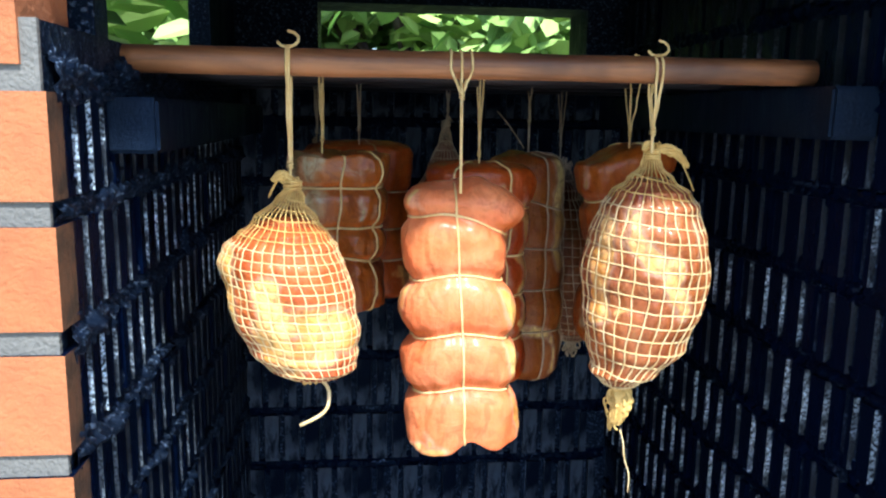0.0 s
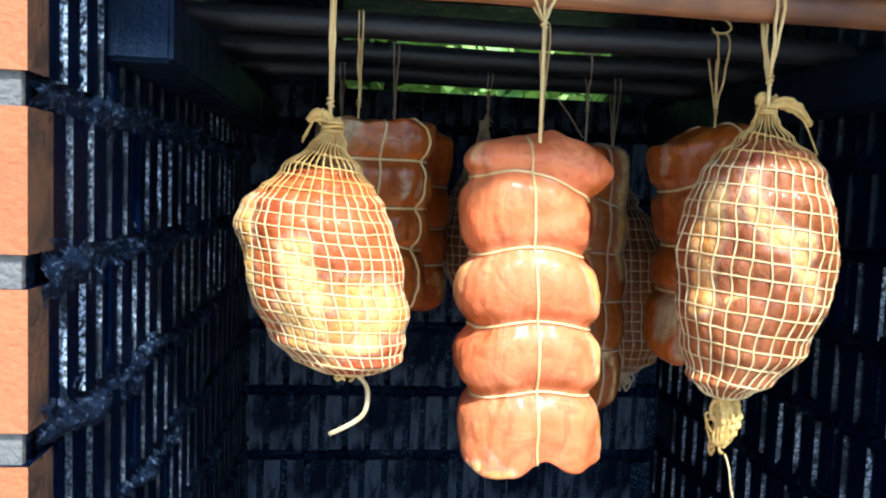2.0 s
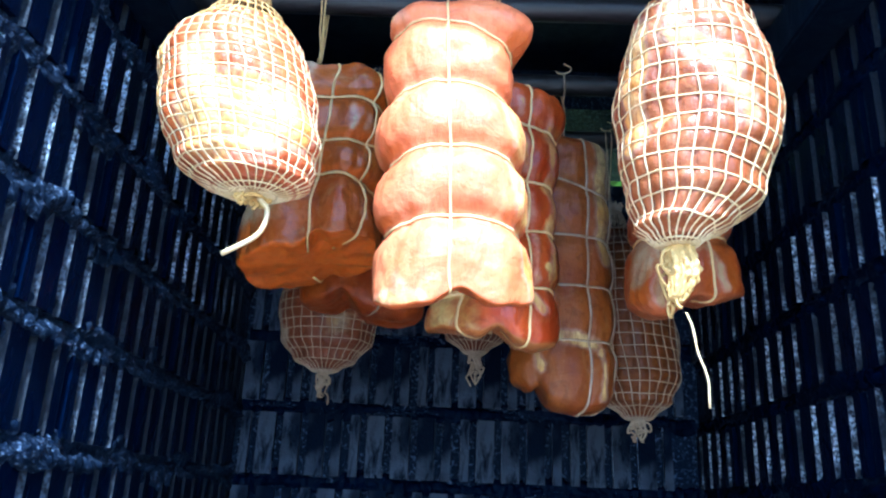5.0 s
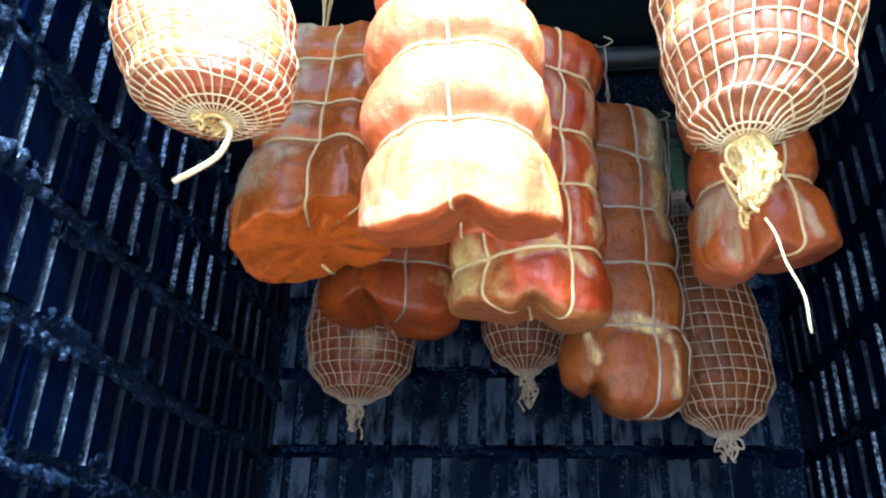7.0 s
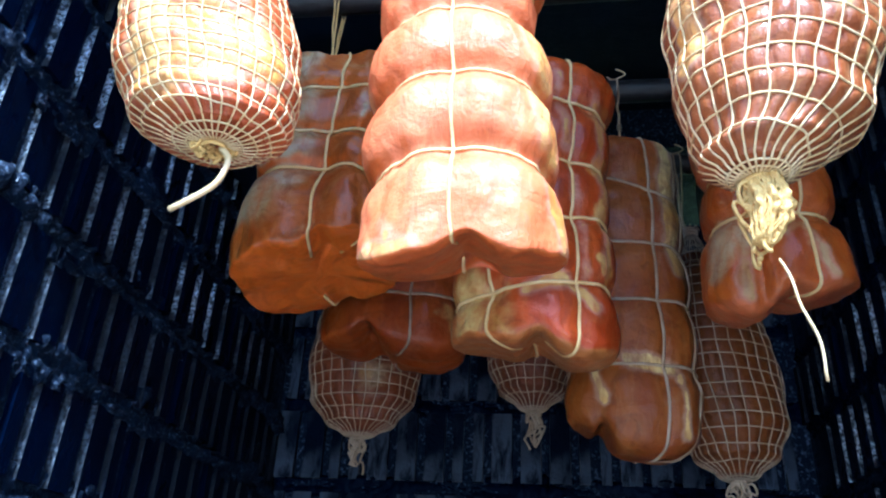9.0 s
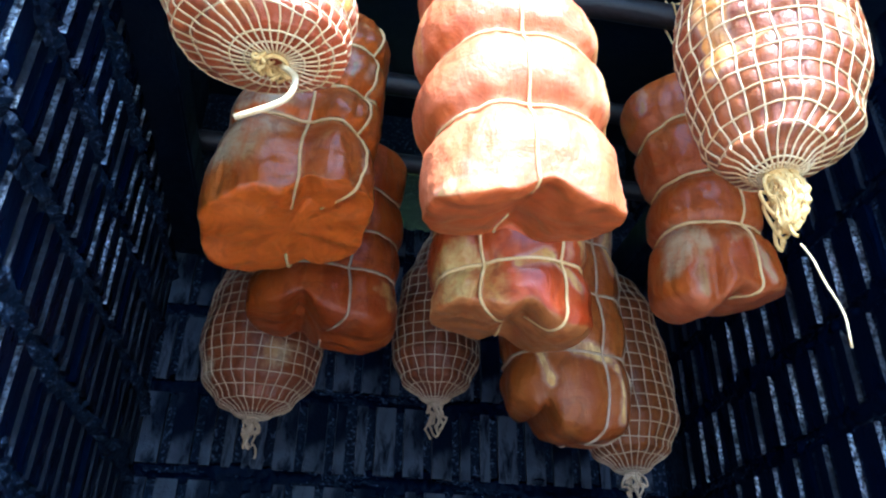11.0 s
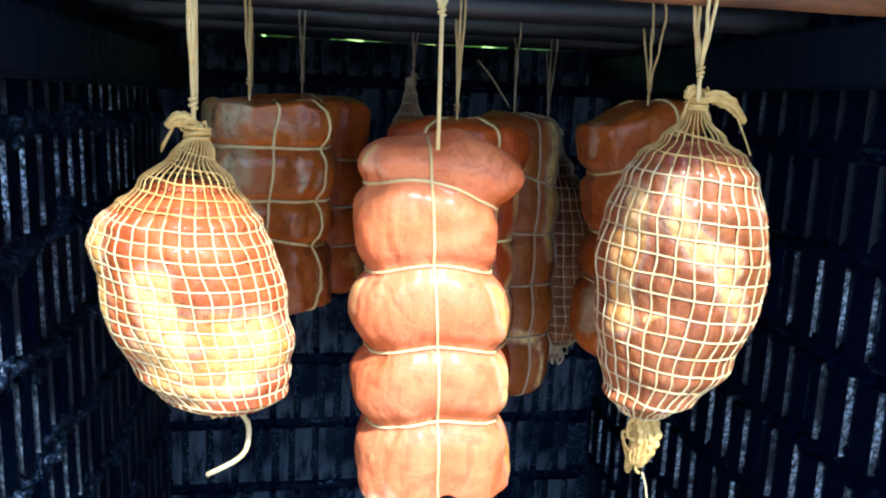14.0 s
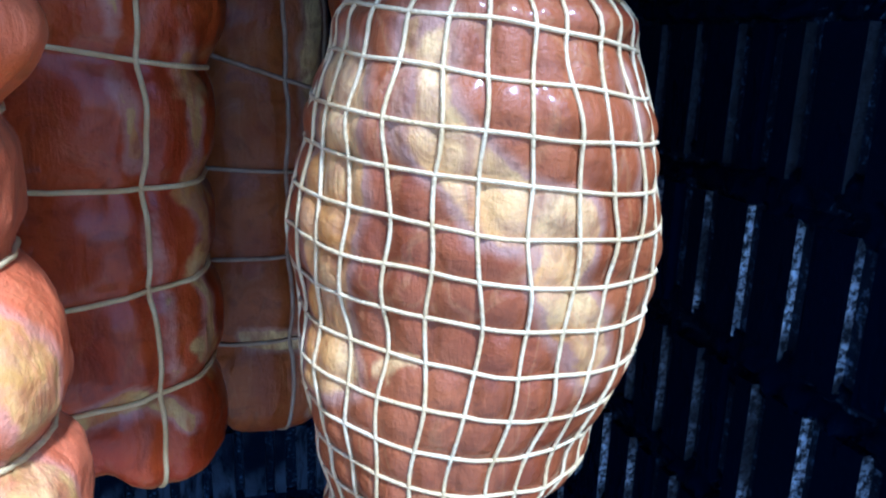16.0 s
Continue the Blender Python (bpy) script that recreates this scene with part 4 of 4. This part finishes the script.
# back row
netted_roast("netted_roast", "dark pink smoked ham in a brown net", (-0.190, 0.680, 1.222),
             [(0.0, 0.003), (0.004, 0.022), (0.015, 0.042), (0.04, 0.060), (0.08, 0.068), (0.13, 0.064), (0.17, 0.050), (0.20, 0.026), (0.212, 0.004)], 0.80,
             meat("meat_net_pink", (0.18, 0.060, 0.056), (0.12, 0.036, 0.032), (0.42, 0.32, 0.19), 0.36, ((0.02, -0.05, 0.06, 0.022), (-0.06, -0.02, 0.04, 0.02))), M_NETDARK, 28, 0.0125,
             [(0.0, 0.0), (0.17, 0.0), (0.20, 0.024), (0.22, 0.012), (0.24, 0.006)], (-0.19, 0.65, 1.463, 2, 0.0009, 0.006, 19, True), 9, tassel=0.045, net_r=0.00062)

netted_roast("netted_roast", "narrow dark smoked ham in a brown net", (0.006, 0.672, 1.252),
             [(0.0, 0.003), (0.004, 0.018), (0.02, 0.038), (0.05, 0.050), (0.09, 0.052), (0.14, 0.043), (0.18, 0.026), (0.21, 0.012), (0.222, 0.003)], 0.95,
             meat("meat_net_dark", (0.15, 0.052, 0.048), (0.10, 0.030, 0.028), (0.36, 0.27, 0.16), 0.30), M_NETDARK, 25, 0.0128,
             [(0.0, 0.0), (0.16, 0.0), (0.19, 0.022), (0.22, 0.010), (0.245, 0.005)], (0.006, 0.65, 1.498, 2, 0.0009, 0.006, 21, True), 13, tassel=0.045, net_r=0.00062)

# ---- outside ----
tagged(new("ground", Soup().box(-60, 60, -60, 60, -0.3, 0.0).make("ground", M_GROUND)), "grass and trodden earth round the smokehouse", "ground", kind="structure")


# unseen; added as a reflector that bounces sun up into the chamber
tagged(new("pavement", Soup().box(-4.0, 4.0, -6.0, 0.6, -0.05, 0.012).make("pavement", M_BOUNCE)), "unseen pale slab before the smokehouse, added to bounce light inside", "pavement", kind="structure")


def tree(x, y, height, spread, seed, leaves):
    rng = random.Random(seed)
    thing = tagged(new("tree"), "leafy green tree in the garden behind", "tree", "trees in the garden")
    thing.location = (x, y, 0)
    fork = height * 0.35
    s = Soup().tube([(0.05 * math.sin(k), 0.04 * math.cos(k * 1.3), fork * k / 6) for k in range(7)], 0.09, 10, taper=lambda k: 1.25 - 0.5 * k)
    part("trunk", s.make("trunk", M_BARK, True), thing)
    clumps = []
    for i in range(11):
        a = i * 2.4 + rng.uniform(-0.3, 0.3)
        end = Vector((math.cos(a) * spread * rng.uniform(0.4, 1), math.sin(a) * spread * rng.uniform(0.4, 1), rng.uniform(0.45, 0.98) * height))
        start = Vector((0, 0, fork * 0.93))
        mid = start.lerp(end, 0.5) + Vector((0, 0, 0.15))
        pts = [start.lerp(mid, k / 5).lerp(mid.lerp(end, k / 5), k / 5) for k in range(6)]
        part("limb", Soup().tube(pts, 0.045, 7, taper=lambda k: 1 - 0.8 * k).make("limb", M_BARK, True), thing)
        clumps += [pts[3], pts[4], end, end + Vector((rng.uniform(-0.4, 0.4), rng.uniform(-0.4, 0.4), rng.uniform(-0.5, 0.3)))]
    s = Soup()
    for i in range(leaves):
        c = rng.choice(clumps) + Vector((rng.gauss(0, 0.24), rng.gauss(0, 0.24), rng.gauss(0, 0.22)))
        if -0.62 < x + c.x < 0.72 and y + c.y < 1.40:      # the smokehouse stands here
            continue
        m = Matrix.LocRotScale(c, Euler((rng.uniform(-0.9, 0.9), rng.uniform(-0.9, 0.9), rng.uniform(0, 6.3))), None)
        l, w = rng.uniform(0.06, 0.11), rng.uniform(0.035, 0.06)
        b = len(s.v)
        s.v += [m @ Vector(p) for p in ((-l, 0, 0), (-l * 0.3, -w, 0.006), (l * 0.5, -w * 0.8, 0.004), (l, 0, -0.01), (l * 0.5, w * 0.8, 0.004), (-l * 0.3, w, 0.006))]
        s.f += [(b, b + 1, b + 2, b + 3), (b, b + 3, b + 4, b + 5)]
    part("crown", s.make("crown", M_LEAF), thing, kind="stuff")
    return thing


for i, (x, y, h, w) in enumerate(((-1.6, 3.6, 3.6, 1.3), (0.3, 3.9, 3.4, 1.4), (2.0, 3.7, 3.8, 1.3), (-0.6, 6.0, 4.6, 1.8), (1.6, 6.2, 4.6, 1.8), (-3.6, 5.0, 4.2, 1.6), (4.0, 5.0, 4.2, 1.6))):
    tree(x, y, h, w, 20 + i, 7000)
# a shrub built as a tree, set in the building's shade to look dim
tree(-1.15, 1.60, 2.05, 0.32, 40, 4500)

# ---- bricks of the walls ----
def brick_row(parent, place, length, start, seed, full=FULL, half=HALF):
    """Bricks from y = start to length; place(y) gives the pose of a brick whose foot is at y."""
    rng = random.Random(seed)
    y = start
    while y < length - 0.05:
        me = full if y + 0.144 <= length + 0.03 else half
        ob = new("brick", me)
        ob.parent = parent
        ob.matrix_basis = place(y, rng.uniform(-0.0015, 0.0015))
        y += (0.144 if me is full else 0.070) + 0.013


OUTER = Soup().box(0.0, 0.262, 0.0, 0.09, 0.0, TALL).make("outer_brick", M_BRICK)
for r in range(COURSES):
    z = COURSE0 + r * PITCH
    for side, parent in ((-1, wall_left), (1, wall_right)):
        x = LEFT if side < 0 else RIGHT
        short = (r + (side > 0)) % 2 == 1
        dim_course = z < 1.24 if side < 0 else z > 1.32      # painted edge light is dimmer low on one side, high on the other
        flip = Matrix.Diagonal((1, 1, 1, 1)) if side < 0 else Matrix.Diagonal((-1, 1, 1, 1))
        open_side = side < 0 and z + TALL > GAP
        if not open_side:
            ob = new("brick", CORNER_SHORT if short else CORNER)
            ob.parent = parent
            ob.matrix_basis = pose(x, -0.004, z) @ flip
            brick_row(parent, lambda y, j: pose(x + j, y, z) @ flip, BACK - 0.002, (0.118 if short else 0.178) + 0.010, r * 2 + side, *((FULL_DIM, HALF_DIM) if dim_course else (FULL, HALF) if side < 0 else (FULL_BRIGHT, HALF_BRIGHT)))
        # the brick beyond the corner on the outer face
        ob = new("brick", OUTER)
        ob.parent = parent
        ob.matrix_basis = pose(x - (0.015 if open_side else 0.134) - 0.262 if side < 0 else x + 0.134, -0.004, z)
for r in range(9):
    z = BACK0 + r * BACK_PITCH
    cutting = Matrix.Diagonal((1, 1, 0.55 if r == 8 else 1, 1))
    brick_row(wall_back, lambda y, j: pose(LEFT + y, BACK + j, z, 0, 0, -90) @ cutting, RIGHT - LEFT, -0.06 if r % 2 else 0.004, 500 + r, FULL_BACK, HALF_BACK)
